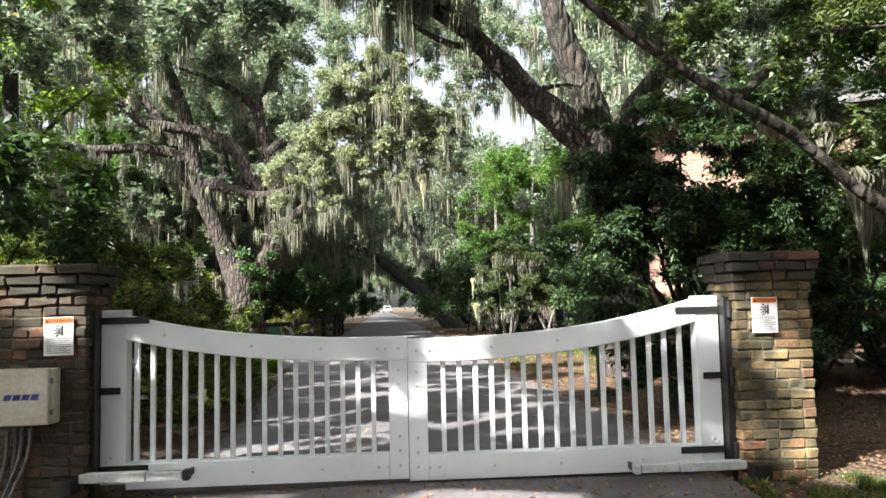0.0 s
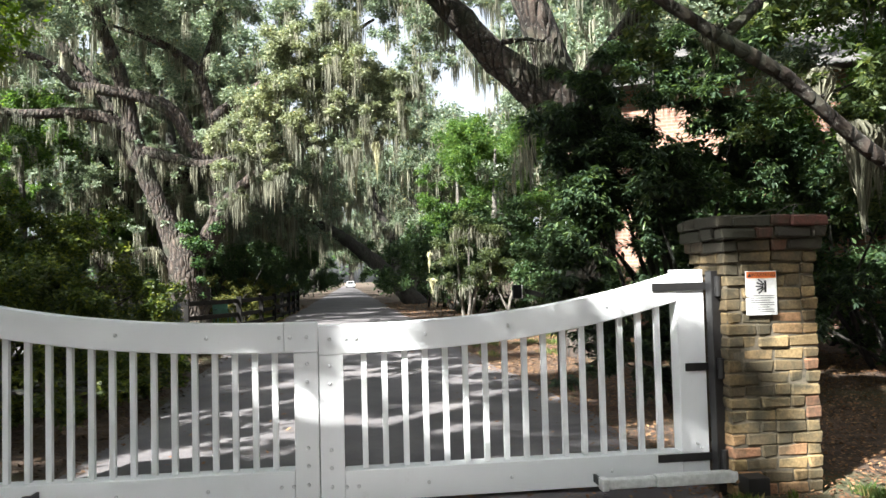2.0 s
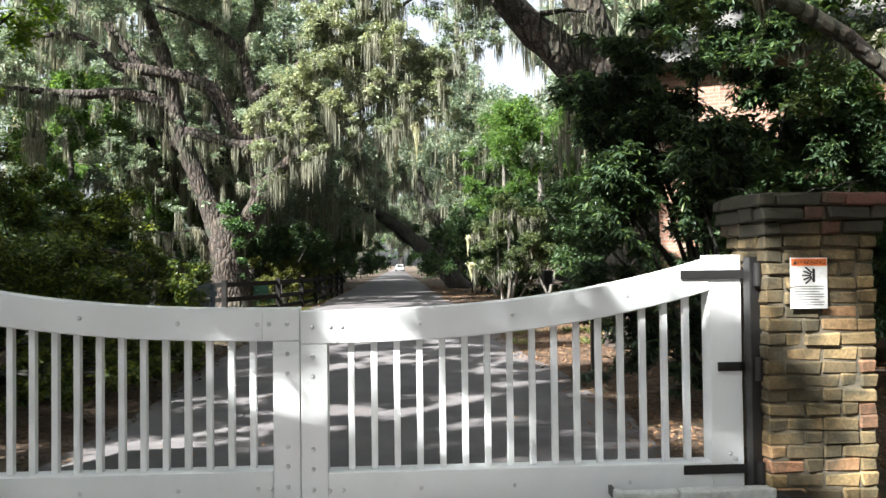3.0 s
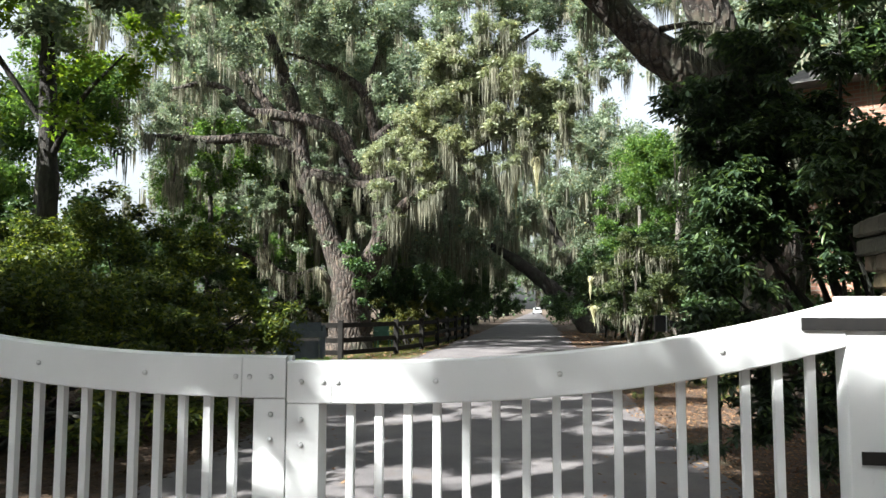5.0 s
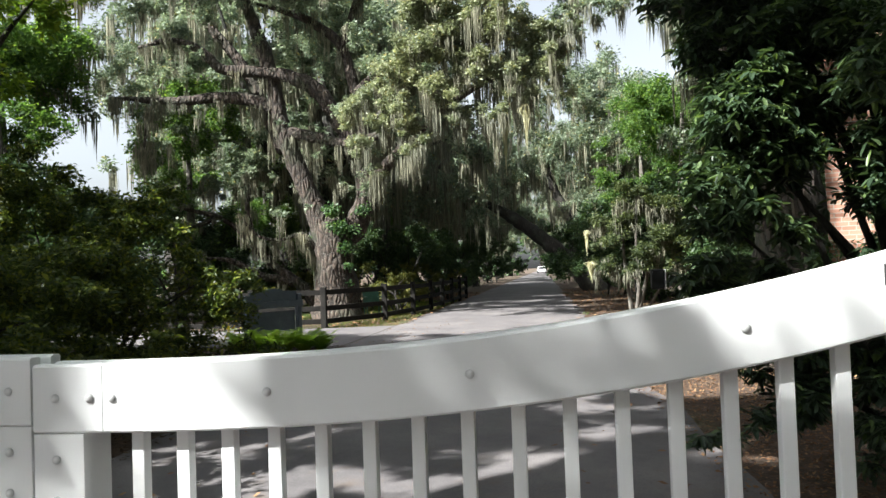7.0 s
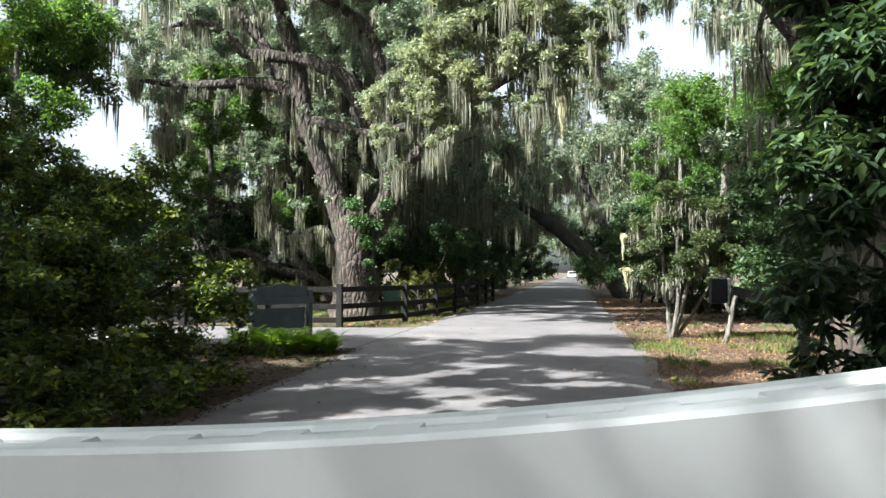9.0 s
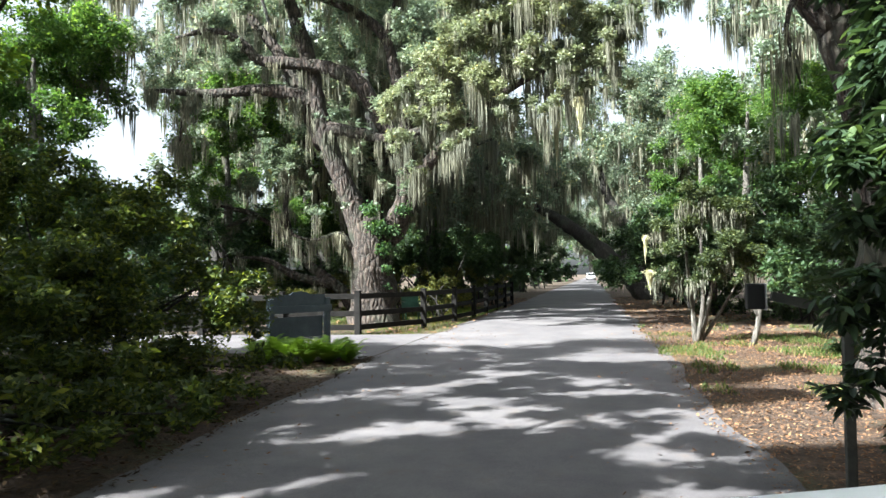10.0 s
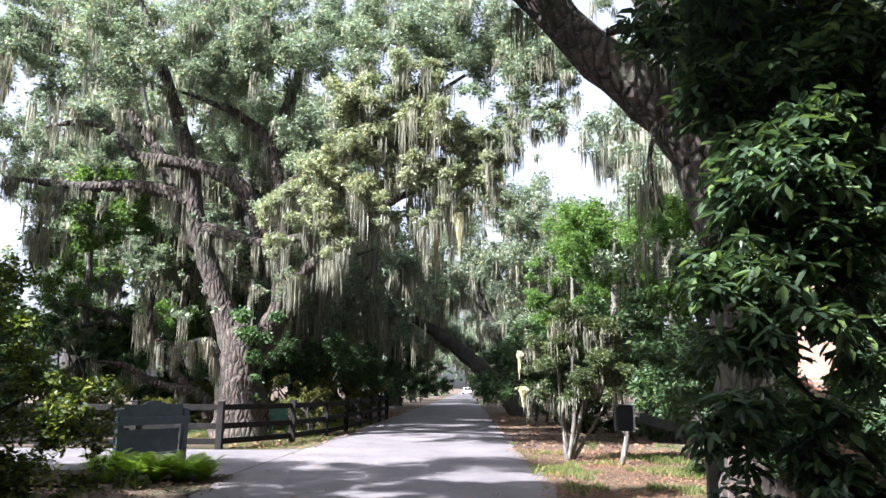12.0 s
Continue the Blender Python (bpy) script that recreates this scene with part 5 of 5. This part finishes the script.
tree("bare_sapling", [([(3.87, 20.7, -0.1), (4.0, 20.7, 0.38), (4.06, 20.7, 0.8), (4.32, 20.7, 1.5)], [0.06, 0.05, 0.04, 0.015]), ([(4.03, 20.7, 0.5), (3.88, 20.7, 0.8), (3.7, 20.7, 1.2)], [0.04, 0.03, 0.012])],
     [(4.4, 20.7, 1.6, 0.25), (3.7, 20.7, 1.3, 0.22), (4.1, 20.8, 1.8, 0.28)], "bare forked sapling with pale grey bark", per=1500, leaf=0.07, mat=OLIVE_LEAF, bark=GREY_BARK, splits=14, spread=0.5, seed=43, sides=8, category="sapling")

# ---- post with keypad ----
kp = empty("keypad_post", Matrix.Translation((2.6, 10.95, 0)), "weathered wooden post with an arm holding a black keypad", "keypad post")
part("post", box(-0.03, 0.03, -0.03, 0.03, -0.2, 1.15, 0.006), POST_WOOD, kp)
arm = box(-0.5, 0.05, -0.018, 0.018, -0.03, 0.03, 0.005)
arm.transform(pose(0, -0.056, 1.12, 0, 14, 8))
part("arm", arm, POST_WOOD, kp)
part("keypad", box(-0.61, -0.5, -0.06, 0.03, 1.15, 1.32, 0.012), GLASS_DARK, kp, "black keypad box")
part("hood", box(-0.498, -0.49, -0.07, 0.035, 1.145, 1.32, 0.004), GREY_METAL, kp, "pale metal side plate")

# ---- notice board ----
def notice_board():
    a, b = Vector((-4.66, 17.95, 0)), Vector((-4.04, 19.1, 0))
    turn = math.degrees(math.atan2(b.y - a.y, b.x - a.x))
    w = (b - a).length
    nb = empty("notice_board", pose(a.x, a.y, 0, 0, 0, turn), "slate-blue notice board between two dark posts above ferns", "notice board")
    for x in (0, w):
        part("post", box(x - 0.05, x + 0.05, -0.052, 0.05, -0.2, 0.97, 0.006), SLATE_PAINT, nb)
        part("post_cap", box(x - 0.058, x + 0.058, -0.058, 0.058, 0.97, 1.0, 0.01), SLATE_PAINT, nb)
    part("panel", box(0.075, w - 0.075, 0.03, 0.05, 0.27, 0.66, 0.003), SLATE_PAINT, nb)
    part("panel_ledge", box(0.055, w - 0.055, 0.0, 0.056, 0.235, 0.266, 0.003), SLATE_PAINT, nb)
    part("cross_rail", box(-0.045, w + 0.045, -0.1, -0.054, 0.74, 0.87, 0.006), SLATE_PAINT, nb)
    part("back_rail", box(0.055, w - 0.055, 0.02, 0.048, 0.74, 0.858, 0.004), SLATE_PAINT, nb)
    bm = bmesh.new()
    prof = [(0.06, 0.862), (w - 0.06, 0.862), (w - 0.06, 1.06), (w * 0.68, 1.07), (w * 0.62, 1.11), (w * 0.5, 1.13), (w * 0.38, 1.11), (w * 0.32, 1.07), (0.06, 1.06)]
    face = bm.faces.new([bm.verts.new((x, -0.018, z)) for x, z in prof])
    r = bmesh.ops.extrude_face_region(bm, geom=[face])
    for v in r["geom"]:
        if isinstance(v, bmesh.types.BMVert):
            v.co.y += 0.036
    bmesh.ops.recalc_face_normals(bm, faces=bm.faces)
    part("crest", bm, SLATE_PAINT, nb)


notice_board()

# ---- garden chair behind the fence ----
CHAIR_GREEN = plain("green_chair_plastic", (0.03, 0.11, 0.07), 0.45, (0.025, 0.09, 0.055), (0.045, 0.14, 0.09), 6)
chair = empty("garden_chair", pose(-4.35, 26.9, 0, 0, 0, 25), "green plastic garden chair behind the fence", "chair")
part("seat", box(-0.26, 0.26, -0.25, 0.25, 0.4, 0.43, 0.012), CHAIR_GREEN, chair)
back = box(-0.26, 0.26, -0.015, 0.015, 0.0, 0.5, 0.012)
back.transform(pose(0, 0.26, 0.42, -14, 0, 0))
part("backrest", back, CHAIR_GREEN, chair)
for x in (-0.23, 0.23):
    for y in (-0.22, 0.22):
        part("leg", box(x - 0.02, x + 0.02, y - 0.02, y + 0.02, -0.02, 0.398, 0.005), CHAIR_GREEN, chair)
    part("armrest", box(x - 0.03, x + 0.03, -0.22, 0.24, 0.6, 0.63, 0.01), CHAIR_GREEN, chair)

# ---- car at the far end of the drive ----
CAR_PAINT = plain("white_car_paint", (0.75, 0.75, 0.75), 0.3, (0.7, 0.7, 0.7), (0.78, 0.78, 0.78), 1)
car = empty("parked_car", pose(-0.4, 162, 0, 0, 0, 4), "small white car far down the drive", "car")
part("body", box(-0.85, 0.85, -2.1, 2.1, 0.25, 0.85, 0.12), CAR_PAINT, car)
part("cabin", box(-0.72, 0.72, -1.0, 1.5, 0.852, 1.42, 0.16), CAR_PAINT, car)
part("windscreen", box(-0.6, 0.6, -1.03, -1.005, 0.92, 1.3, 0.01), GLASS_DARK, car, "dark windscreen")
for x in (-0.8, 0.8):
    for y in (-1.35, 1.35):
        bm = bmesh.new()
        bmesh.ops.create_cone(bm, cap_ends=True, segments=20, radius1=0.32, radius2=0.32, depth=0.2, matrix=pose(x, y, 0.34, 0, 90, 0))
        part("wheel", bm, GLASS_DARK, car)
    part("headlight", box(x * 0.72 - 0.14, x * 0.72 + 0.14, -2.125, -2.102, 0.6, 0.74, 0.008), SIGN_WHITE, car, "pale headlight")

# ---- fence ----
FENCE = [(-10.6, 22.0), (-8.4, 22.1), (-6.4, 22.3), (-4.62, 22.7), (-3.54, 24.98), (-3.15, 27.3), (-2.95, 29.6), (-2.88, 31.9), (-2.82, 34.2), (-2.78, 36.5), (-2.75, 38.8)]
fence = empty("fence", Matrix.Translation((-4.62, 22.7, 0)), "dark-stained three-rail wooden fence along the drive", "fence")
fence_at = Vector((-4.62, 22.7, 0))
for x, y in FENCE:
    part("post", box(x - 0.07, x + 0.07, y - 0.07, y + 0.07, -0.2, 1.02, 0.008), FENCE_WOOD, fence).location = -fence_at
    part("post_cap", box(x - 0.08, x + 0.08, y - 0.08, y + 0.08, 1.02, 1.045, 0.008), FENCE_WOOD, fence).location = -fence_at
for (xa, ya), (xb, yb) in zip(FENCE, FENCE[1:]):
    ln, ang = math.hypot(xb - xa, yb - ya), math.degrees(math.atan2(yb - ya, xb - xa))
    for z in (0.16, 0.5, 0.9):
        bm = box(0.072, ln - 0.072, -0.02, 0.02, -0.065, 0.065, 0.005)
        bm.transform(Matrix.Translation(-fence_at) @ pose(xa, ya, z + 0.01 * math.sin(xa * 7 + z * 9), 0, 0, ang))
        part("rail", bm, FENCE_WOOD, fence)

# ---- woods behind ----
def wood_variants():
    out = []
    for k in range(3):
        rng = np.random.default_rng(50 + k)
        cl = [(rng.normal() * 2.6, rng.normal() * 2.2, 3.6 + rng.uniform(0, 7.0), rng.uniform(1.3, 2.1)) for _ in range(24)]
        limbs = [([(0, 0, -0.4), (0.2, 0.1, 2.0), (0.0, 0.2, 4.5), (0.3, 0, 8.0)], [0.5, 0.36, 0.3, 0.1])]
        for q in range(5):
            c = cl[q * 3]
            limbs.append(([(0.1, 0.1, 2.0 + q * 0.5), (c[0] * 0.35, c[1] * 0.35, 4.0 + q * 0.6), (c[0] * 0.7, c[1] * 0.7, max(c[2], 6.5))], [0.2, 0.13, 0.04]))
        out.append(tree("woodland_oak", limbs, cl, "mossy live oak standing in the woods", per=42000, leaf=0.17, moss=300, moss_len=1.5, splits=200, spread=0.33, seed=60 + k, limb_moss=18, strands=11, sides=9, moss_width=0.016))
    return out


def bright_variants():
    out = []
    for k in range(2):
        rng = np.random.default_rng(80 + k)
        cl = [(rng.normal() * 1.6, rng.normal() * 1.4, 2.6 + rng.uniform(0, 5.5), rng.uniform(1.0, 1.6)) for _ in range(13)]
        out.append(tree("woodland_tree", [([(0, 0, -0.4), (0.1, 0, 3.0), (0, 0.1, 7.0)], [0.22, 0.17, 0.06])], cl, "sunlit green broadleaf tree in the woods", per=26000, leaf=0.15, mat=BRIGHT_LEAF, bark=GREY_BARK, splits=130, spread=0.36, seed=90 + k, sides=8))
    return out


def thicket_variants():
    out = []
    for k in range(2):
        rng = np.random.default_rng(100 + k)
        cl = [(rng.normal() * 1.3, rng.normal() * 1.0, 0.4 + rng.uniform(0, 2.2), rng.uniform(0.6, 1.0)) for _ in range(10)]
        out.append(shrub("thicket", (0, 0, 0), cl, "dark green undergrowth thicket at the woods' edge", 16000, 0.11, SHADE_LEAF, 110 + k, 5, 80, 0.36))
    return out


OAKS, GREENS, THICKETS = wood_variants(), bright_variants(), thicket_variants()


def plant(kinds, spots, group):
    """Sets out the kinds at (x, y, scale): the first spots take the originals."""
    rng = np.random.default_rng(len(spots))
    for ob in kinds:
        ob["group"] = group
    for i, (x, y, s) in enumerate(spots):
        m = Matrix.Translation((x, y, 0)) @ Matrix.Rotation(rng.uniform(0, 6.28), 4, "Z") @ Matrix.Diagonal((s, s, s * rng.uniform(0.9, 1.12), 1))
        if i < len(kinds):
            kinds[i].matrix_world = m
        else:
            copy_thing(kinds[i % len(kinds)], m)


# spots below y 0 are unseen, added to cut sky light on the gate
plant(OAKS, [(-6.6, 38, 1.0), (-6.8, 47, 1.05), (6.2, 54, 1.0), (-6.2, 58, 1.05), (5.8, 66, 1.0), (-6.0, 72, 1.1), (5.6, 80, 1.05), (-5.8, 88, 1.1), (5.5, 96, 1.1), (-5.6, 106, 1.15), (5.4, 116, 1.2), (-5.4, 128, 1.3),
              (-11, 37, 1.4), (-13, 46, 1.6), (-31, 30, 1.4), (-14, 58, 1.7), (-25, 54, 1.7), (-7.5, 33, 1.25), (-9, 51, 1.5), (-26, 22, 1.3), (-20, 20, 0.9), (-22, 14, 1.0), (-17, 6, 1.0), (-28, 4, 1.1),
              (12.5, 27, 1.2), (15, 40, 1.5), (20, 24, 1.4), (24, 34, 1.6), (13, 55, 1.5), (22, 52, 1.6), (10.5, 33, 1.1), (13.5, 10.5, 0.95), (18, 4, 1.0), (24, 14, 1.1), (12, -6, 1.2), (5, -13, 1.2), (-5, -15, 1.2), (-14, -12, 1.2), (18, -12, 1.3), (0, -19, 1.4), (9, -11, 1.2), (-10, -12, 1.2), (13, -1, 1.1), (9, 1.5, 0.9), (10, 68, 1.3), (-11, 80, 1.4), (11, 90, 1.4), (0, 175, 1.6), (8, 140, 1.4), (-9, 145, 1.4)], "woodland oaks")
plant(GREENS, [(6.6, 35, 1.0), (8.6, 31, 0.95), (9.8, 38, 1.1), (5.8, 42, 1.0), (-12, 30, 0.9), (-10.2, 33, 0.8), (-15.5, 25, 1.0), (-14.5, 23.5, 1.0), (-17, 11.5, 1.1), (8.2, 11.8, 0.8), (10.5, 14, 0.9), (11, 20, 0.95), (-8.5, 40, 0.9), (8, 48, 1.0), (14, 33, 1.2), (9.4, 8.2, 0.75)], "woodland trees")
# those below y 0 are unseen too, placed to dim the gate
plant(THICKETS, [(6.6, 27.5, 1.1), (6.2, 30, 1.3), (4.8, 31, 1.1), (7.6, 25, 1.3), (4.6, 35, 1.1), (4.4, 39, 1.1), (4.8, 50, 1.3), (4.4, 58, 1.3), (4.2, 70, 1.4),
                 (-5.2, 33, 0.8), (-5.4, 36.5, 0.9), (-5.0, 41, 1.0), (-4.8, 45, 1.0), (-4.8, 52, 1.1), (-4.6, 62, 1.2), (-4.6, 76, 1.3), (-8.5, 30.5, 1.0), (-11, 28, 1.1), (-13.5, 23.8, 1.0), (-9.0, 15.8, 1.0), (-8.6, 11.4, 1.0), (-9.2, 8.2, 1.0), (-11.5, 11.5, 1.3), (-16, 29, 1.3), (-20, 20, 1.4), (-5.6, 7.9, 0.75), (-6.8, 6.4, 0.8),
                 (7.4, 11.2, 0.9), (5.8, 12.8, 0.8), (9.0, 14.5, 1.0), (6.6, 9.9, 0.7), (11.5, 10, 1.0), (12.5, 16, 1.1), (8.2, 17.5, 0.8), (16, 12, 1.2), (5.6, 10.9, 0.7), (5.7, 18.6, 0.8), (6.8, 18.2, 0.9), (4.5, -9, 1.5), (-4, -10, 1.5), (7.5, -4, 1.4), (-7, -6, 1.3), (0.5, -14, 1.8), (6.5, 2.5, 0.9), (-6.5, 0.5, 1.0), (8, 5, 0.9), (-8.5, -2, 1.2), (9, 0, 1.2), (-12, 36, 1.3), (-18, 40, 1.5), (12, 32, 1.5), (16, 28, 1.4), (-26, 26, 1.5), (20, 18, 1.4)], "thickets")

# far woods, past counting
rng = np.random.default_rng(7)
ring = []
for k in range(420):
    a = rng.uniform(0, 2 * math.pi)
    r = rng.uniform(95, 130)
    if abs(math.sin(a)) < 0.012 and math.cos(a) > 0:
        continue
    ring.append((r * math.sin(a), 15 + r * math.cos(a), rng.uniform(0.5, 9), rng.uniform(3, 5)))
v, f = leaf_arrays(in_clumps(ring, 60000, rng), 1.0, 0.8, rng)
tagged(faces_mesh("far_woods", v, f, WOOD_LEAF), "distant dark green woods all round the drive", "woods", kind="stuff")

# ---- brick house behind the shrubs ----
def brick_house():
    h = empty("brick_house", pose(5.8, 17.6, 0, 0, 0, -26), "salmon brick house half hidden behind shrubs", "house")
    part("wall", box(0, 8.0, 0, 0.3, -0.2, 5.6, 0), HOUSE_BRICK, h)
    part("wall", box(0, 0.3, 0.302, 4.9, -0.2, 5.6, 0), HOUSE_BRICK, h)
    part("wall", box(7.7, 8.0, 0.302, 4.9, -0.2, 5.6, 0), HOUSE_BRICK, h)
    part("wall", box(0.302, 7.698, 4.6, 4.9, -0.2, 5.6, 0), HOUSE_BRICK, h)
    bm = bmesh.new()
    a = [bm.verts.new(q) for q in ((-0.4, -0.5, 5.55), (8.4, -0.5, 5.55), (8.4, 5.4, 5.55), (-0.4, 5.4, 5.55), (1.5, 2.45, 7.6), (6.5, 2.45, 7.6))]
    for q in ((0, 1, 5, 4), (1, 2, 5), (2, 3, 4, 5), (3, 0, 4), (3, 2, 1, 0)):
        bm.faces.new([a[i] for i in q])
    part("roof", bm, ROOFING, h, "grey shingle roof")


brick_house()

# pale paving seen past the pillar
tagged(part("paving_slab", box(9.2, 9.9, 15.6, 16.2, -0.05, 0.04, 0.02), WHITE_STONE), "pale stone slab lying among the undergrowth", "paving slab")


# ---- ferns, grass, litter ----
def fern(seed):
    """A fern of thirty arching fronds, each with paired leaflets."""
    rng = np.random.default_rng(seed)
    top = empty("fern", Matrix.Identity(4), "bright green sunlit fern at the road's edge", "fern", "ferns by the board")
    for k in range(30):
        a, lift = rng.uniform(0, 6.28), rng.uniform(0.5, 1.1)
        d = np.array([math.cos(a), math.sin(a), 0])
        side = np.array([-d[1], d[0], 0])
        ln = 0.55 * rng.uniform(0.7, 1.1)
        verts, tris = [], []
        for j in range(18):
            t = j / 17
            p = d * ln * t * (1.1 - 0.35 * lift) + np.array([0, 0, ln * lift * (1.6 * t - 0.9 * t * t)])
            w = 0.11 * math.sin(math.pi * min(1, t * 0.85 + 0.12))
            verts += [p, p + side * w + d * ln * 0.05, p - side * w + d * ln * 0.05]
            if j < 17:
                tris += [(3 * j, 3 * j + 1, 3 * j + 3), (3 * j, 3 * j + 3, 3 * j + 2)]
        faces_mesh("frond", np.array(verts), tris, FERN_LEAF, top)
    return top


fern_kinds = [fern(200), fern(201)]
for i, (x, y, s) in enumerate(((-4.25, 16.8, 1.0), (-3.9, 16.9, 1.1), (-3.55, 17.0, 0.95), (-3.25, 17.1, 1.0), (-2.98, 17.25, 0.9), (-3.7, 17.3, 1.0), (-4.1, 17.25, 1.05), (-3.35, 17.45, 0.85), (-4.5, 17.3, 1.0))):
    m = Matrix.Translation((x, y, -0.01)) @ Matrix.Rotation(i * 1.3, 4, "Z") @ Matrix.Diagonal((s, s, s, 1))
    if i < 2:
        fern_kinds[i].matrix_world = m
    else:
        copy_thing(fern_kinds[i % 2], m)
rng = np.random.default_rng(12)
pts = np.c_[rng.normal(-4.85, 0.12, 60), rng.normal(17.6, 0.12, 60), rng.uniform(0.25, 0.75, 60)]
v, f = leaf_arrays(pts, 1.0, 0.06, rng, 0, 0.8)
tagged(faces_mesh("yellow_flowers", v, f, FLOWER), "small yellow flowers beside the notice board post", "flowers", kind="stuff")


def scatter(n, x0, x1, y0, y1, seed, keep=lambda x, y: True):
    r = np.random.default_rng(seed)
    p = np.c_[r.uniform(x0, x1, n), r.uniform(y0, y1, n)]
    return np.array([q for q in p if keep(*q)])


def flat_leaves(name, p, size, mat, seed, label, z=0.0):
    r = np.random.default_rng(seed)
    n = len(p)
    c = np.c_[p, z + r.uniform(0.002, 0.03, n)]
    a = r.uniform(0, 6.28, n)
    d = np.c_[np.cos(a), np.sin(a), r.normal(size=n) * 0.25]
    s = np.c_[-np.sin(a), np.cos(a), r.normal(size=n) * 0.35]
    ln = size * r.uniform(0.5, 1.4, (n, 1))
    verts = np.stack([c - d * ln * 0.5, c + s * ln * 0.22, c + d * ln * 0.5, c - s * ln * 0.22], 1)
    verts[:, :, 2] = np.maximum(verts[:, :, 2], z + 0.003)
    return tagged(faces_mesh(name, verts.reshape(-1, 3), np.arange(4 * n).reshape(n, 4), mat), label, "fallen leaves", kind="stuff")


def off_road(x, y):
    return not (road_left(y) + 0.15 < x < road_right(y) - 0.2) and not (x < -2.4 and 17.9 < y < 22.2)


flat_leaves("leaf_litter", scatter(90000, 1.7, 8.0, 4.5, 24, 1, off_road), 0.036, LITTER, 1, "brown and orange fallen leaves on the verge")
flat_leaves("leaf_litter", scatter(24000, -7, -1.9, 4.5, 18, 2, off_road), 0.055, SHADED_LITTER, 2, "brown fallen leaves under the azalea bushes")
flat_leaves("leaf_litter", scatter(12000, -7, 6, 23, 48, 3, off_road), 0.1, LITTER, 3, "brown fallen leaves beside the far drive")
flat_leaves("road_leaves", scatter(1500, -2.6, 2.2, 1.0, 24, 4, lambda x, y: not off_road(x, y) and abs(x) > 0.6 + 1.0 * math.sin(y * 12.7 + x) ** 2), 0.05, LITTER, 4, "scattered dry leaves lying on the asphalt", 0.035)
flat_leaves("road_leaves", scatter(1800, -2.5, 2.2, 4.6, 6.4, 5), 0.045, LITTER, 5, "dry leaves gathered along the gate's foot", 0.035)


def grass(name, p, h, seed, label):
    r = np.random.default_rng(seed)
    n = len(p)
    a = r.uniform(0, 6.28, n)
    ln = h * r.uniform(0.4, 1.3, (n, 1))
    lean = np.c_[np.cos(a), np.sin(a), 0 * a] * ln * r.uniform(0.1, 0.7, (n, 1))
    s = np.c_[-np.sin(a), np.cos(a), 0 * a] * 0.006
    c = np.c_[p, np.full(n, -0.01)]
    up = np.array([0, 0, 1.0]) * ln
    verts = np.stack([c - s, c + s, c + s * 0.8 + lean * 0.35 + up * 0.6, c + lean + up], 1)
    return tagged(faces_mesh(name, verts.reshape(-1, 3), np.arange(4 * n).reshape(n, 4), GRASS_LEAF), label, "grass", kind="stuff")


def grassy(x, y):
    n = noise.noise(Vector((x * 0.9, y * 0.7, 3))) + 0.5 * noise.noise(Vector((x * 2.7, y * 2.7, 9)))
    near = 0.35 if 16.5 < y < 23 and (x < 3.0 or x > 3.6) else 0.0
    return off_road(x, y) and n > 0.42 - near


grass("verge_grass", scatter(30000, 2.0, 6.5, 13.5, 26, 6, grassy), 0.09, 6, "patchy sunlit grass on the drive's verge")
grass("verge_grass", scatter(16000, -8, -2.8, 22.6, 36, 7, lambda x, y: off_road(x, y)), 0.1, 7, "short grass behind the fence")
grass("verge_grass", scatter(5000, 2.2, 3.2, 5.3, 6.0, 8, lambda x, y: noise.noise(Vector((x * 3, y * 3, 0))) > 0.1), 0.07, 8, "green weeds at the foot of a brick pillar")

# ---- twigs on the pillar's cap ----
for i, (dx, dy, a, ln) in enumerate(((0.12, -0.1, 0.5, 0.3), (0.2, -0.18, 1.1, 0.24), (0.05, 0.1, -0.4, 0.2), (-0.2, 0.05, 2.4, 0.22))):
    tw = part("twig", tube([(0, 0, 0), (ln * 0.5 * math.cos(a), ln * 0.3 * math.sin(a), ln * 0.25), (ln * math.cos(a), ln * 0.5 * math.sin(a), ln * 0.3)], [0.005, 0.004, 0.002], 6, 0.1, 0.05, i), GREY_BARK)
    tw.location = (PILLAR_R[0] + dx, PILLAR_R[1] + dy, 23 * COURSE - 0.004)
    tagged(tw, "dry fallen twig lying on a brick pillar cap", "twig", "twigs on the cap")

# ---- bricks of the pillars ----
pillar(*PILLAR_R, 23, TAN_BRICK, "tan brick gate pillar with a corbelled dark cap", 1)
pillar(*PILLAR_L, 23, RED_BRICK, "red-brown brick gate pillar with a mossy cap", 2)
